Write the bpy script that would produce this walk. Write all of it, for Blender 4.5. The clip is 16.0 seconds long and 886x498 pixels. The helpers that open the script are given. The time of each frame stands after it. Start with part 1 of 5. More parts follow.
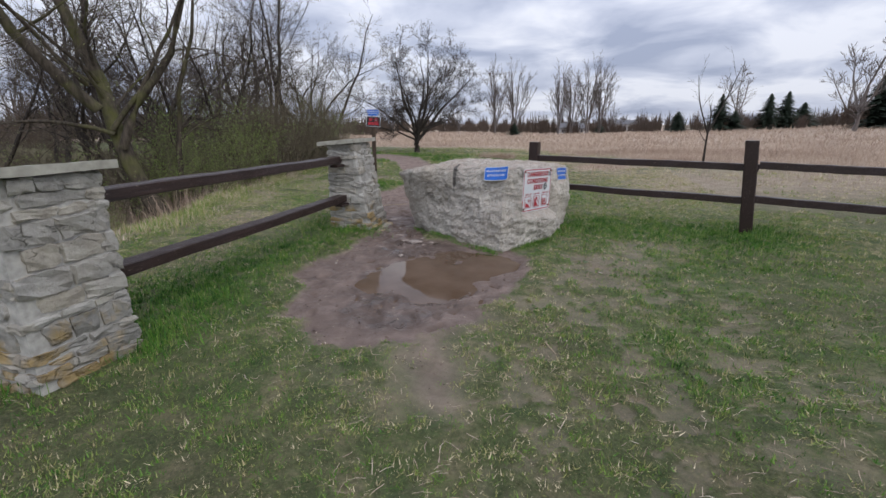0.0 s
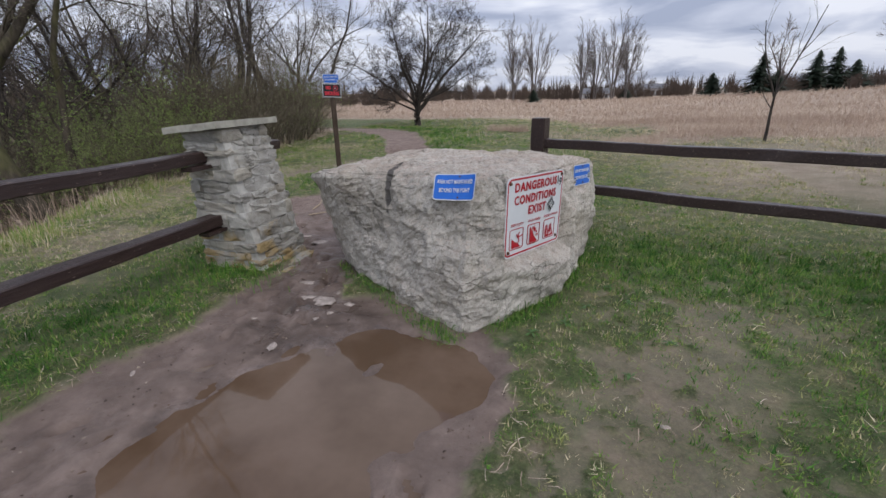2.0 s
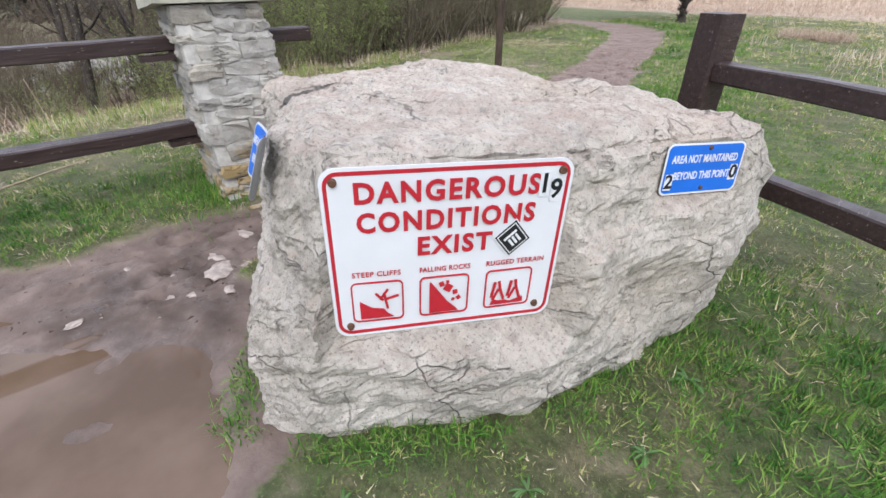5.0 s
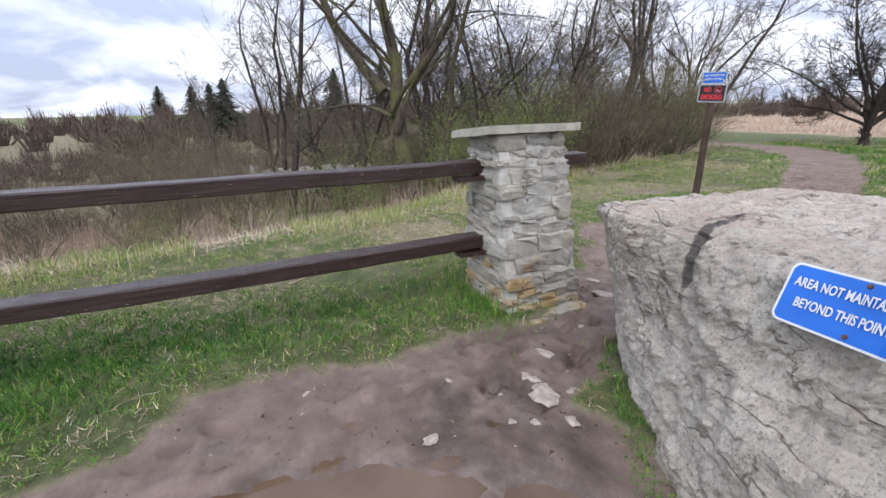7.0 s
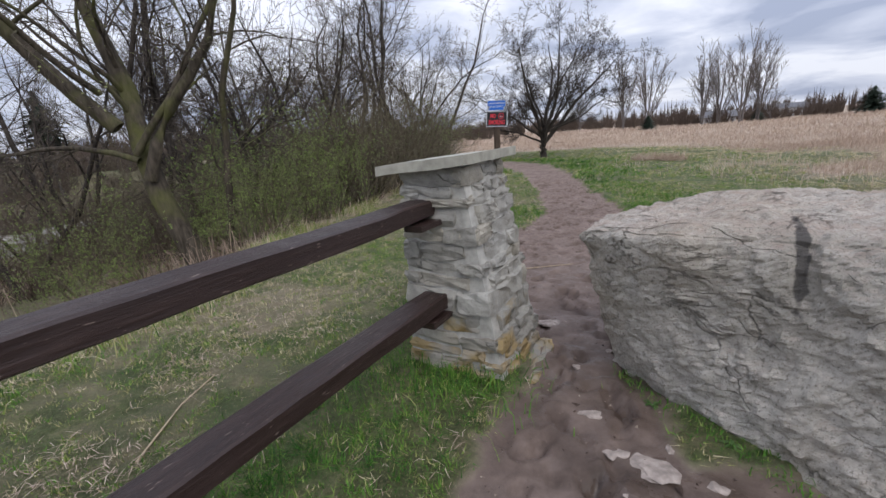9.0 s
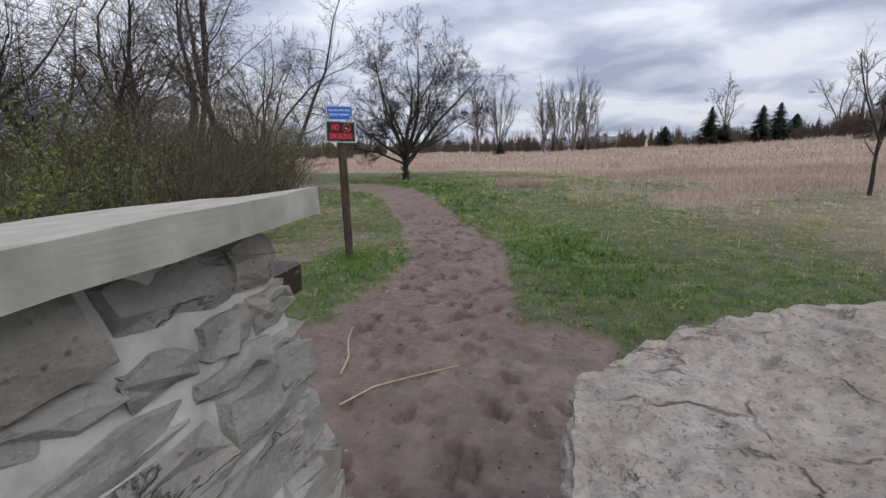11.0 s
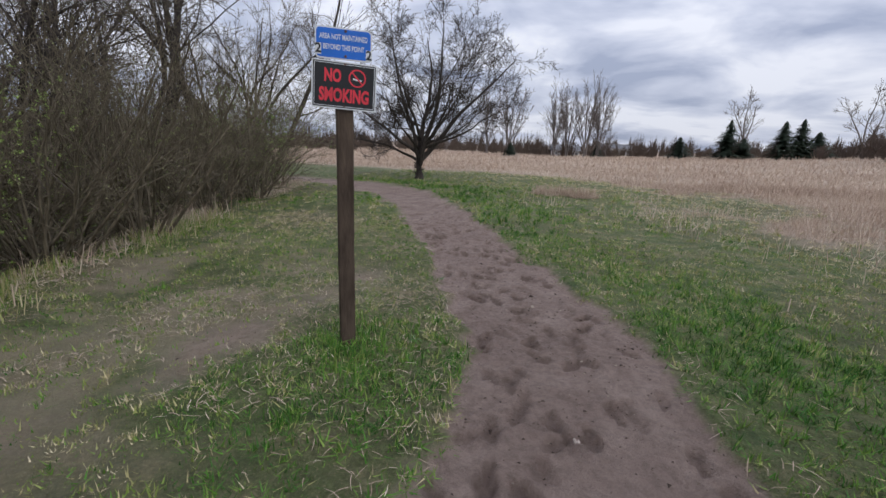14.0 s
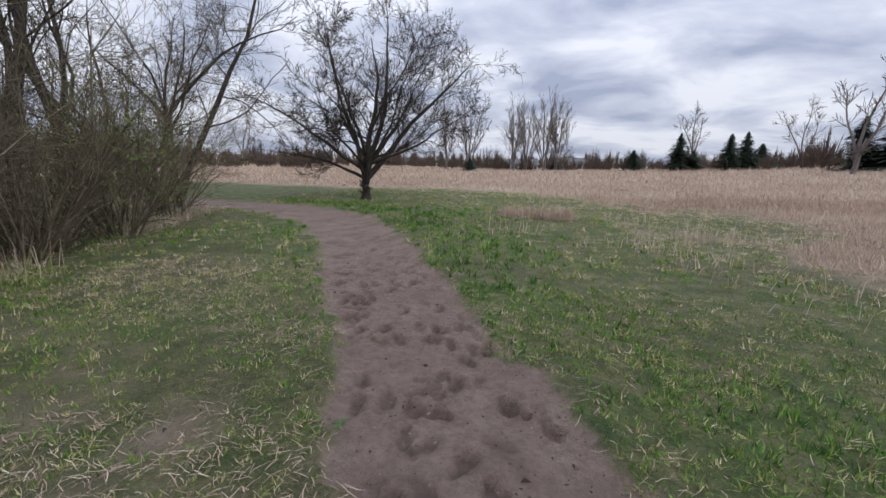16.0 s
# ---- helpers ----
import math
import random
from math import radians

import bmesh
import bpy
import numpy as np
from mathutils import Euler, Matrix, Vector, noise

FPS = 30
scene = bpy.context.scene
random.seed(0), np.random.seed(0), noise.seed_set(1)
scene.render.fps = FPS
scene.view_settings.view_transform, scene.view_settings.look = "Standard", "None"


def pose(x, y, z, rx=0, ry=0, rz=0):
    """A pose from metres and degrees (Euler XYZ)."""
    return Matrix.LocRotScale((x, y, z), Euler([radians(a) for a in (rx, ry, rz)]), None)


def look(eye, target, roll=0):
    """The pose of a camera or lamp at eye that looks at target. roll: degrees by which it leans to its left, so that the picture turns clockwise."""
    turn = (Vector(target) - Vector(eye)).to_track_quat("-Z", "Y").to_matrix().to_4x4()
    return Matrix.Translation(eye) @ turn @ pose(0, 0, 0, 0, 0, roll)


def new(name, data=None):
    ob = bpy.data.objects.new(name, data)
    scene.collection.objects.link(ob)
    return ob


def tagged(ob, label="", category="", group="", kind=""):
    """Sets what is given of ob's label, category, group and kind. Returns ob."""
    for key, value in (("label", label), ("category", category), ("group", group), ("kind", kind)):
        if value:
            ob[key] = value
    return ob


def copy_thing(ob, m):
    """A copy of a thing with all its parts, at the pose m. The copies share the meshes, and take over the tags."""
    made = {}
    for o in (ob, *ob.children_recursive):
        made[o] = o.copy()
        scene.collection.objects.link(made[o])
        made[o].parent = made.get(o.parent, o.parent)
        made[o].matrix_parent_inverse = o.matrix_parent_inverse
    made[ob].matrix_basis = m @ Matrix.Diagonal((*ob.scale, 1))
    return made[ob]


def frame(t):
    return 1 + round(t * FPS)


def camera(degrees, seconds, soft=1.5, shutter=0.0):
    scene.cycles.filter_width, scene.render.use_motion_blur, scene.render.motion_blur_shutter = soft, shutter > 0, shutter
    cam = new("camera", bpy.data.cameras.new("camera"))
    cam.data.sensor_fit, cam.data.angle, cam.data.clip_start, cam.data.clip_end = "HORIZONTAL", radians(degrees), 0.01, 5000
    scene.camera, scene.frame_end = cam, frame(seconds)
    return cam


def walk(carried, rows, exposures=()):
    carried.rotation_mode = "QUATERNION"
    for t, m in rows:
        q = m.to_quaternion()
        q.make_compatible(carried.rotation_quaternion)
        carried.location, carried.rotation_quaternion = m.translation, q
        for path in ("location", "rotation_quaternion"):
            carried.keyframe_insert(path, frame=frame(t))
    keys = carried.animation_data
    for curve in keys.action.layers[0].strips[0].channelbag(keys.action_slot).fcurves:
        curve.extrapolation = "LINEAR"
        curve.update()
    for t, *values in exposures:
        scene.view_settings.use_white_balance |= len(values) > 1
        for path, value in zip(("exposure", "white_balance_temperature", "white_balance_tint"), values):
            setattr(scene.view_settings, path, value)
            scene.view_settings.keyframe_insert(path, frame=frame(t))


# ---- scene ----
cam = camera(91.5, 16.0)
PATH = [
    (0, (0.043, -0.034, 1.413), (-0.461, 1.82, 0.855), 0.2),
    (0.5, (0.075, 0.701, 1.388), (-0.426, 2.547, 0.805), -0.0),
    (1, (0.053, 1.441, 1.38), (-0.492, 3.263, 0.761), -0.3),
    (1.5, (0.022, 2.195, 1.4), (-0.534, 3.996, 0.731), -0.4),
    (2.5, (0.103, 3.583, 1.394), (-0.512, 5.358, 0.707), -1.6),
    (3, (0.251, 4.184, 1.38), (-0.418, 5.93, 0.669), -1.7),
    (5.3, (0.605, 5.419, 1.254), (-0.775, 6.396, 0.187), 0.8),
    (5.5, (0.55, 5.365, 1.262), (-0.883, 6.294, 0.222), 1.8),
    (6, (0.361, 5.056, 1.31), (-1.26, 5.846, 0.445), 0.3),
    (6.5, (0.095, 4.685, 1.333), (-1.575, 5.476, 0.569), -0.1),
    (7, (-0.293, 4.339, 1.313), (-2.019, 5.139, 0.694), -1.1),
    (7.5, (-0.626, 3.952, 1.286), (-2.278, 4.908, 0.688), -3.4),
    (8, (-0.989, 3.828, 1.325), (-2.407, 5.109, 0.737), -5.0),
    (8.5, (-1.439, 3.73, 1.333), (-2.622, 5.257, 0.815), -4.6),
    (9, (-1.875, 3.844, 1.327), (-2.86, 5.503, 0.798), -3.7),
    (9.5, (-2.26, 4.21, 1.283), (-2.977, 6.001, 0.756), -2.2),
    (9.7, (-2.412, 4.399, 1.242), (-2.919, 6.264, 0.73), -2.3),
    (11.8, (-2.856, 6.915, 1.23), (-3.38, 8.776, 0.72), -2.5),
    (12, (-2.937, 7.068, 1.228), (-3.57, 8.899, 0.732), -3.3),
    (12.5, (-3.145, 7.402, 1.258), (-3.903, 9.19, 0.78), -2.5),
    (13, (-3.337, 7.782, 1.254), (-4.149, 9.552, 0.796), -0.6),
    (13.5, (-3.617, 8.177, 1.18), (-4.163, 10.041, 0.703), 2.5),
    (14, (-3.785, 8.662, 1.164), (-4.195, 10.56, 0.685), 2.3),
    (14.5, (-3.923, 9.204, 1.16), (-4.271, 11.124, 0.722), 0.9),
    (15, (-3.988, 9.773, 1.152), (-4.249, 11.712, 0.739), 0.2),
    (15.5, (-3.956, 10.359, 1.114), (-4.214, 12.302, 0.717), 0.7),
    (16, (-3.943, 10.978, 1.127), (-4.192, 12.92, 0.721), 1.5),
]
EXTRA = [
    (10.3, (-2.52, 5.02, 1.262), (-2.96, 6.92, 0.78), -2.1),
    (10.9, (-2.5, 5.78, 1.278), (-2.92, 7.68, 0.81), -1.2),
    (11.4, (-2.62, 6.42, 1.258), (-3.05, 8.31, 0.76), -1.6),
]
walk(cam, [(t, look(eye, target, roll)) for t, eye, target, roll in sorted(PATH + EXTRA)],
     exposures=[(0.0, -0.08), (1.5, -0.08), (3.0, 0.06), (5.3, 0.88), (5.7, 0.86), (7.0, 0.62), (8.0, 0.34), (9.0, 0.05), (9.7, -0.04), (11.8, -0.2), (16.0, -0.1)])

# ---- world and light: an overcast spring afternoon ----
SUN_EL, SUN_AZ = radians(48), radians(128)
world = bpy.data.worlds.new("sky")
scene.world = world
world.use_nodes = True
wn, wl = world.node_tree.nodes, world.node_tree.links
wn.clear()
w_out = wn.new("ShaderNodeOutputWorld")
w_bg = wn.new("ShaderNodeBackground")
w_sky = wn.new("ShaderNodeTexSky")
w_sky.sky_type, w_sky.sun_disc = "NISHITA", False
w_sky.sun_elevation, w_sky.sun_rotation = SUN_EL, SUN_AZ
w_co = wn.new("ShaderNodeTexCoord")
w_sep = wn.new("ShaderNodeSeparateXYZ")
w_add = wn.new("ShaderNodeMath")
w_add.operation, w_add.inputs[1].default_value = "ADD", 0.22
w_div = wn.new("ShaderNodeVectorMath")
w_div.operation = "DIVIDE"
w_comb = wn.new("ShaderNodeCombineXYZ")
wl.new(w_co.outputs["Generated"], w_sep.inputs[0])
wl.new(w_sep.outputs[2], w_add.inputs[0])
for k in range(3):
    wl.new(w_add.outputs[0], w_comb.inputs[k])
wl.new(w_co.outputs["Generated"], w_div.inputs[0])
wl.new(w_comb.outputs[0], w_div.inputs[1])
w_map = wn.new("ShaderNodeMapping")
w_map.inputs["Scale"].default_value = (0.8, 0.95, 0.8)
w_map.inputs["Rotation"].default_value = (0, 0, 0.35)
wl.new(w_div.outputs[0], w_map.inputs[0])
w_noise = wn.new("ShaderNodeTexNoise")
w_noise.inputs["Scale"].default_value, w_noise.inputs["Detail"].default_value = 1.9, 7
w_noise.inputs["Roughness"].default_value = 0.5
w_noise.inputs["Distortion"].default_value = 0.35
wl.new(w_map.outputs[0], w_noise.inputs["Vector"])
w_ramp = wn.new("ShaderNodeValToRGB")
e = w_ramp.color_ramp.elements
e[0].position, e[0].color = 0.36, (5.3, 6.0, 8.1, 1)
e[1].position, e[1].color = 0.61, (11.6, 12.0, 13.5, 1)
m_ = w_ramp.color_ramp.elements.new(0.5)
m_.color = (8.6, 9.2, 11.2, 1)
wl.new(w_noise.outputs[0], w_ramp.inputs[0])
w_mix = wn.new("ShaderNodeMix")
w_mix.data_type = "RGBA"
w_mix.inputs[0].default_value = 0.93
wl.new(w_sky.outputs[0], w_mix.inputs[6])
wl.new(w_ramp.outputs[0], w_mix.inputs[7])
w_lift = wn.new("ShaderNodeMapRange")
w_lift.inputs[1].default_value, w_lift.inputs[2].default_value = 0.0, 1.0
w_lift.inputs[3].default_value, w_lift.inputs[4].default_value = 0.7, 1.4
wl.new(w_sep.outputs[2], w_lift.inputs[0])
w_grade = wn.new("ShaderNodeVectorMath")
w_grade.operation = "SCALE"
wl.new(w_mix.outputs[2], w_grade.inputs[0])
wl.new(w_lift.outputs[0], w_grade.inputs["Scale"])
wl.new(w_grade.outputs[0], w_bg.inputs[0])
w_bg.inputs[1].default_value = 0.1
wl.new(w_bg.outputs[0], w_out.inputs[0])
sun = new("sun", bpy.data.lights.new("sun", "SUN"))
sun.data.energy, sun.data.angle, sun.data.color = 1.15, radians(30), (1.0, 0.96, 0.9)
sun.matrix_world = look((0, 0, 30), (-math.sin(SUN_AZ) * 30 / math.tan(SUN_EL), -math.cos(SUN_AZ) * 30 / math.tan(SUN_EL), 0))


# ---- materials ----
class Mat:
    """A small builder of node materials."""

    def __init__(self, name, rough=0.8, metal=0.0, spec=0.4):
        self.m = bpy.data.materials.new(name)
        self.m.use_nodes = True
        self.n, self.l = self.m.node_tree.nodes, self.m.node_tree.links
        self.b = self.n["Principled BSDF"]
        self.b.inputs["Roughness"].default_value = rough
        self.b.inputs["Metallic"].default_value = metal
        self.b.inputs["Specular IOR Level"].default_value = spec
        self.co = self.n.new("ShaderNodeTexCoord").outputs["Object"]

    def mapped(self, scale):
        mp = self.n.new("ShaderNodeMapping")
        mp.inputs["Scale"].default_value = scale
        self.l.new(self.co, mp.inputs[0])
        return mp.outputs[0]

    def noise(self, scale, detail=4, rough=0.55, vec=None, dist=0.0):
        t = self.n.new("ShaderNodeTexNoise")
        t.inputs["Scale"].default_value, t.inputs["Detail"].default_value = scale, detail
        t.inputs["Roughness"].default_value, t.inputs["Distortion"].default_value = rough, dist
        self.l.new(vec or self.co, t.inputs["Vector"])
        return t.outputs[0]

    def voro(self, scale, feature="F1", vec=None):
        t = self.n.new("ShaderNodeTexVoronoi")
        t.feature = feature
        t.inputs["Scale"].default_value = scale
        self.l.new(vec or self.co, t.inputs["Vector"])
        return t.outputs[0]

    def ramp(self, fac, stops):
        r = self.n.new("ShaderNodeValToRGB")
        el = r.color_ramp.elements
        while len(el) < len(stops):
            el.new(0.5)
        for q, (p, c) in zip(el, stops):
            q.position = p
            q.color = (*c, 1) if len(c) == 3 else c
        self.l.new(fac, r.inputs[0])
        return r.outputs[0]

    def grey(self, fac, a, b):
        return self.ramp(fac, [(a, (0, 0, 0)), (b, (1, 1, 1))])

    def mix(self, fac, a, b, mode="MIX"):
        x = self.n.new("ShaderNodeMix")
        x.data_type, x.blend_type = "RGBA", mode
        for slot, v in ((0, fac), (6, a), (7, b)):
            if isinstance(v, (int, float)):
                x.inputs[slot].default_value = v
            elif isinstance(v, tuple):
                x.inputs[slot].default_value = (*v, 1)
            else:
                self.l.new(v, x.inputs[slot])
        return x.outputs[2]

    def math(self, op, a, b):
        x = self.n.new("ShaderNodeMath")
        x.operation = op
        for slot, v in ((0, a), (1, b)):
            if isinstance(v, (int, float)):
                x.inputs[slot].default_value = v
            else:
                self.l.new(v, x.inputs[slot])
        return x.outputs[0]

    def attr(self, name):
        a = self.n.new("ShaderNodeAttribute")
        a.attribute_name = name
        return a.outputs["Fac"]

    def rand(self):
        return self.n.new("ShaderNodeObjectInfo").outputs["Random"]

    def color(self, v):
        self.l.new(v, self.b.inputs["Base Color"])
        return self

    def rough(self, v):
        self.l.new(v, self.b.inputs["Roughness"])
        return self

    def bump(self, v, strength=0.4, dist=0.01):
        bp = self.n.new("ShaderNodeBump")
        bp.inputs["Strength"].default_value, bp.inputs["Distance"].default_value = strength, dist
        self.l.new(v, bp.inputs["Height"])
        self.l.new(bp.outputs[0], self.b.inputs["Normal"])
        return self


def plain(name, col, rough=0.6, metal=0.0, var=0.12, scale=30):
    k = Mat(name, rough, metal)
    a = tuple(c * (1 - var) for c in col)
    b = tuple(min(1, c * (1 + var)) for c in col)
    return k.color(k.ramp(k.noise(scale), [(0.3, a), (0.7, b)])).m


def ground_material():
    k = Mat("turf_and_mud", 0.9)
    big, mid, fine = k.noise(0.55, 4), k.noise(4.0, 5), k.noise(45, 4)
    turf = k.ramp(mid, [(0.3, (0.055, 0.102, 0.024)), (0.5, (0.12, 0.157, 0.05)), (0.72, (0.26, 0.232, 0.125))])
    thatch = k.ramp(fine, [(0.35, (0.07, 0.055, 0.032)), (0.65, (0.24, 0.19, 0.115))])
    turf = k.mix(k.math("MULTIPLY", k.grey(big, 0.42, 0.62), 0.45), turf, thatch)
    turf = k.mix(k.grey(k.noise(28, 8, 0.7), 0.42, 0.58), k.mix(0.42, turf, (0.03, 0.036, 0.012)), turf)
    turf = k.mix(k.math("MULTIPLY", k.grey(k.noise(70, 6, 0.7), 0.55, 0.66), 0.6), turf, (0.30, 0.25, 0.13))
    dry = k.ramp(k.noise(2.2, 6), [(0.3, (0.3, 0.225, 0.165)), (0.7, (0.46, 0.365, 0.28))])
    turf = k.mix(k.attr("dry"), turf, dry)
    mud = k.ramp(k.noise(3.1, 6, 0.6), [(0.3, (0.235, 0.168, 0.14)), (0.5, (0.3, 0.22, 0.184)), (0.7, (0.37, 0.28, 0.238))])
    mud = k.mix(k.math("MULTIPLY", k.grey(fine, 0.35, 0.75), 0.35), mud, (0.27, 0.195, 0.16))
    grit = k.noise(19, 9, 0.72)
    mud = k.mix(k.grey(grit, 0.4, 0.57), k.mix(0.3, mud, (0.05, 0.033, 0.026)), mud)
    mud = k.mix(k.math("MULTIPLY", k.grey(k.noise(120, 4, 0.7), 0.56, 0.66), 0.55), mud, (0.33, 0.25, 0.205))
    # footprint hollows: painted shade along with damp, mixed into the mud colour
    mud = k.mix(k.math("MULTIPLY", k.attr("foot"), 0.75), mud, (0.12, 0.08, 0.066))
    wet = k.attr("wet")
    mud = k.mix(wet, mud, k.ramp(k.noise(4.0, 6, 0.65), [(0.35, (0.06, 0.041, 0.032)), (0.5, (0.1, 0.071, 0.057)), (0.66, (0.175, 0.129, 0.107))]))
    col = k.mix(k.attr("mud"), turf, mud)
    col = k.mix(k.attr("litter"), col, k.ramp(fine, [(0.3, (0.09, 0.08, 0.045)), (0.7, (0.27, 0.23, 0.14))]))
    k.color(col)
    dryness = k.ramp(k.math("MULTIPLY", wet, k.grey(k.noise(6.0), 0.25, 0.6)), [(0.0, (0.88,) * 3), (0.6, (0.7,) * 3), (1.0, (0.14,) * 3)])
    k.rough(dryness)
    relief = k.mix(k.attr("mud"), k.mix(0.5, k.noise(11, 10, 0.74), k.noise(60, 6, 0.75)), k.mix(0.5, k.noise(14, 10, 0.7), k.noise(75, 6, 0.7)))
    flat = k.ramp(wet, [(0.0, (1.0,) * 3), (0.6, (0.2,) * 3), (1.0, (0.07,) * 3)])
    k.bump(k.mix(flat, (0.5, 0.5, 0.5), relief), 1.0, 0.075)
    return k.m


def limestone_material(name, tone=1.0, warm=1.0, rand=0.0, stained=False, lichen=0.0):
    k = Mat(name, 0.88, spec=0.25)
    a, b, c = k.noise(1.6, 7, 0.62, dist=0.4), k.noise(9, 6, 0.65), k.noise(60, 5, 0.7)
    base = k.ramp(a, [(0.28, (0.30 * tone, 0.285 * tone, 0.255 * tone)), (0.5, (0.44 * tone, 0.425 * tone, 0.39 * tone)),
                      (0.72, (0.55 * tone, 0.535 * tone, 0.50 * tone))])
    base = k.mix(k.math("MULTIPLY", k.grey(b, 0.45, 0.62), 0.55), base, (0.235 * tone, 0.225 * tone, 0.205 * tone))
    base = k.mix(k.math("MULTIPLY", k.grey(k.noise(0.9, 4), 0.5, 0.68), 0.4 * warm), base, (0.44, 0.37, 0.285))
    base = k.mix(k.math("MULTIPLY", k.grey(c, 0.55, 0.72), 0.45), base, (0.15, 0.14, 0.125))
    pits = k.grey(k.voro(38), 0.0, 0.22)
    base = k.mix(k.math("MULTIPLY", k.math("SUBTRACT", 1.0, pits), k.grey(b, 0.5, 0.62)), base, (0.10, 0.092, 0.08))
    line = k.math("ABSOLUTE", k.math("SUBTRACT", k.noise(1.0, 7, 0.55, k.mapped((2.2, 2.2, 5.5)), 0.6), 0.5), 0.0)
    crack = k.grey(line, 0.0, 0.011)
    crack = k.mix(k.grey(k.noise(2.6), 0.5, 0.58), (1.0, 1.0, 1.0), crack)
    base = k.mix(crack, k.mix(0.55, base, (0.07, 0.062, 0.055)), base)
    if stained:
        nz = k.n.new("ShaderNodeSeparateXYZ")
        k.l.new(k.n.new("ShaderNodeNewGeometry").outputs["True Normal"], nz.inputs[0])
        dirt = k.math("MULTIPLY", k.grey(nz.outputs[2], 0.45, 0.9), k.grey(k.noise(7, 6, 0.7), 0.3, 0.7))
        base = k.mix(k.math("MULTIPLY", dirt, 0.75), base, (0.30, 0.225, 0.185))
        mp = k.n.new("ShaderNodeMapping")
        mp.inputs["Location"].default_value = (1.45 * 34.0, -6.12 * 2.6, -0.72 * 3.4)
        mp.inputs["Scale"].default_value = (34.0, 2.6, 3.4)
        k.l.new(k.co, mp.inputs[0])
        ln = k.n.new("ShaderNodeVectorMath")
        ln.operation = "LENGTH"
        k.l.new(mp.outputs[0], ln.inputs[0])
        far = k.math("ADD", ln.outputs["Value"], k.math("MULTIPLY", k.math("SUBTRACT", k.noise(13, 4), 0.5), 1.6))
        warp = k.n.new("ShaderNodeMix")
        warp.data_type = "VECTOR"
        warp.inputs[0].default_value = 0.16
        bend = k.n.new("ShaderNodeTexNoise")
        bend.inputs["Scale"].default_value, bend.inputs["Detail"].default_value = 6, 5
        k.l.new(k.co, bend.inputs["Vector"])
        k.l.new(k.mapped((1, 1, 1.7)), warp.inputs[4])
        k.l.new(bend.outputs["Color"], warp.inputs[5])
        seam = k.grey(k.voro(2.6, "DISTANCE_TO_EDGE", warp.outputs[1]), 0.0, 0.014)
        seam = k.mix(k.grey(k.noise(3.4, 3), 0.5, 0.6), (1.0, 1.0, 1.0), seam)
        crack = k.mix(1.0, crack, seam, "MULTIPLY")
        base = k.mix(seam, k.mix(0.5, base, (0.06, 0.055, 0.05)), base)
        mottle = k.grey(k.noise(24, 6, 0.75), 0.5, 0.6)
        base = k.mix(k.math("MULTIPLY", mottle, 0.38), base, (0.17, 0.16, 0.145))
        base = k.mix(k.math("MULTIPLY", k.grey(k.noise(9, 6, 0.7, dist=0.5), 0.52, 0.64), 0.3), base, (0.56, 0.545, 0.51))
        base = k.mix(k.math("MULTIPLY", k.grey(k.noise(85, 5, 0.75), 0.56, 0.62), 0.7), base, (0.1, 0.088, 0.076))
        base = k.mix(0.7, base, (1.24, 1.18, 1.11), "MULTIPLY")
        base = k.mix(k.math("MULTIPLY", k.math("SUBTRACT", 1.0, k.grey(far, 0.75, 1.0)), 0.82), base, (0.045, 0.042, 0.042))
    if rand:
        tint = k.ramp(k.rand(), [(0.0, (0.55, 0.54, 0.52)), (0.35, (0.85, 0.83, 0.8)), (0.7, (1.0, 0.99, 0.96)), (1.0, (0.92, 0.84, 0.7))])
        base = k.mix(rand, base, tint, "MULTIPLY")
    if lichen:
        base = k.mix(k.math("MULTIPLY", k.grey(k.noise(5, 5), 0.44, 0.6), lichen), base, (0.40, 0.27, 0.09))
    k.color(base)
    k.bump(k.mix(0.35, k.mix(0.5, k.noise(14, 10, 0.76), k.mix(0.4, k.noise(70, 6, 0.75), pits)), crack), 1.0, 0.04)
    return k.m


def bark_material(name, dark, light, moss=0.0):
    k = Mat(name, 0.92, spec=0.15)
    v = k.mapped((1, 1, 0.25))
    col = k.ramp(k.noise(16, 5, vec=v), [(0.3, dark), (0.7, light)])
    if moss:
        col = k.mix(k.math("MULTIPLY", k.grey(k.noise(1.3), 0.48, 0.66), moss), col, (0.11, 0.115, 0.038))
    k.color(col)
    return k.bump(k.noise(30, 4, vec=v), 0.6, 0.02).m


def rail_material():
    k = Mat("dark_brown_stained_wood", 0.55, spec=0.4)
    v = k.mapped((9, 0.7, 9))
    g = k.noise(5, 7, 0.65, vec=v)
    col = k.ramp(g, [(0.3, (0.020, 0.011, 0.010)), (0.55, (0.036, 0.021, 0.018)), (0.8, (0.07, 0.045, 0.04))])
    chips = k.math("MULTIPLY", k.grey(k.noise(26, 5, vec=k.mapped((3, 0.6, 3))), 0.66, 0.7), 0.7)
    k.color(k.mix(chips, col, (0.26, 0.2, 0.17)))
    k.rough(k.ramp(k.noise(7), [(0.3, (0.3,) * 3), (0.7, (0.5,) * 3)]))
    return k.bump(g, 0.5, 0.012).m


def blade_material(name, stops):
    k = Mat(name, 0.65, spec=0.25)
    k.color(k.ramp(k.attr("tint"), stops))
    return k.m


def puddle_material():
    k = Mat("murky_puddle_water", 0.03, spec=0.5)
    k.b.inputs["IOR"].default_value = 1.33
    k.color(k.ramp(k.noise(2.4, 4), [(0.35, (0.088, 0.054, 0.033)), (0.7, (0.14, 0.094, 0.066))]))
    return k.bump(k.noise(9, 2), 0.03, 0.01).m


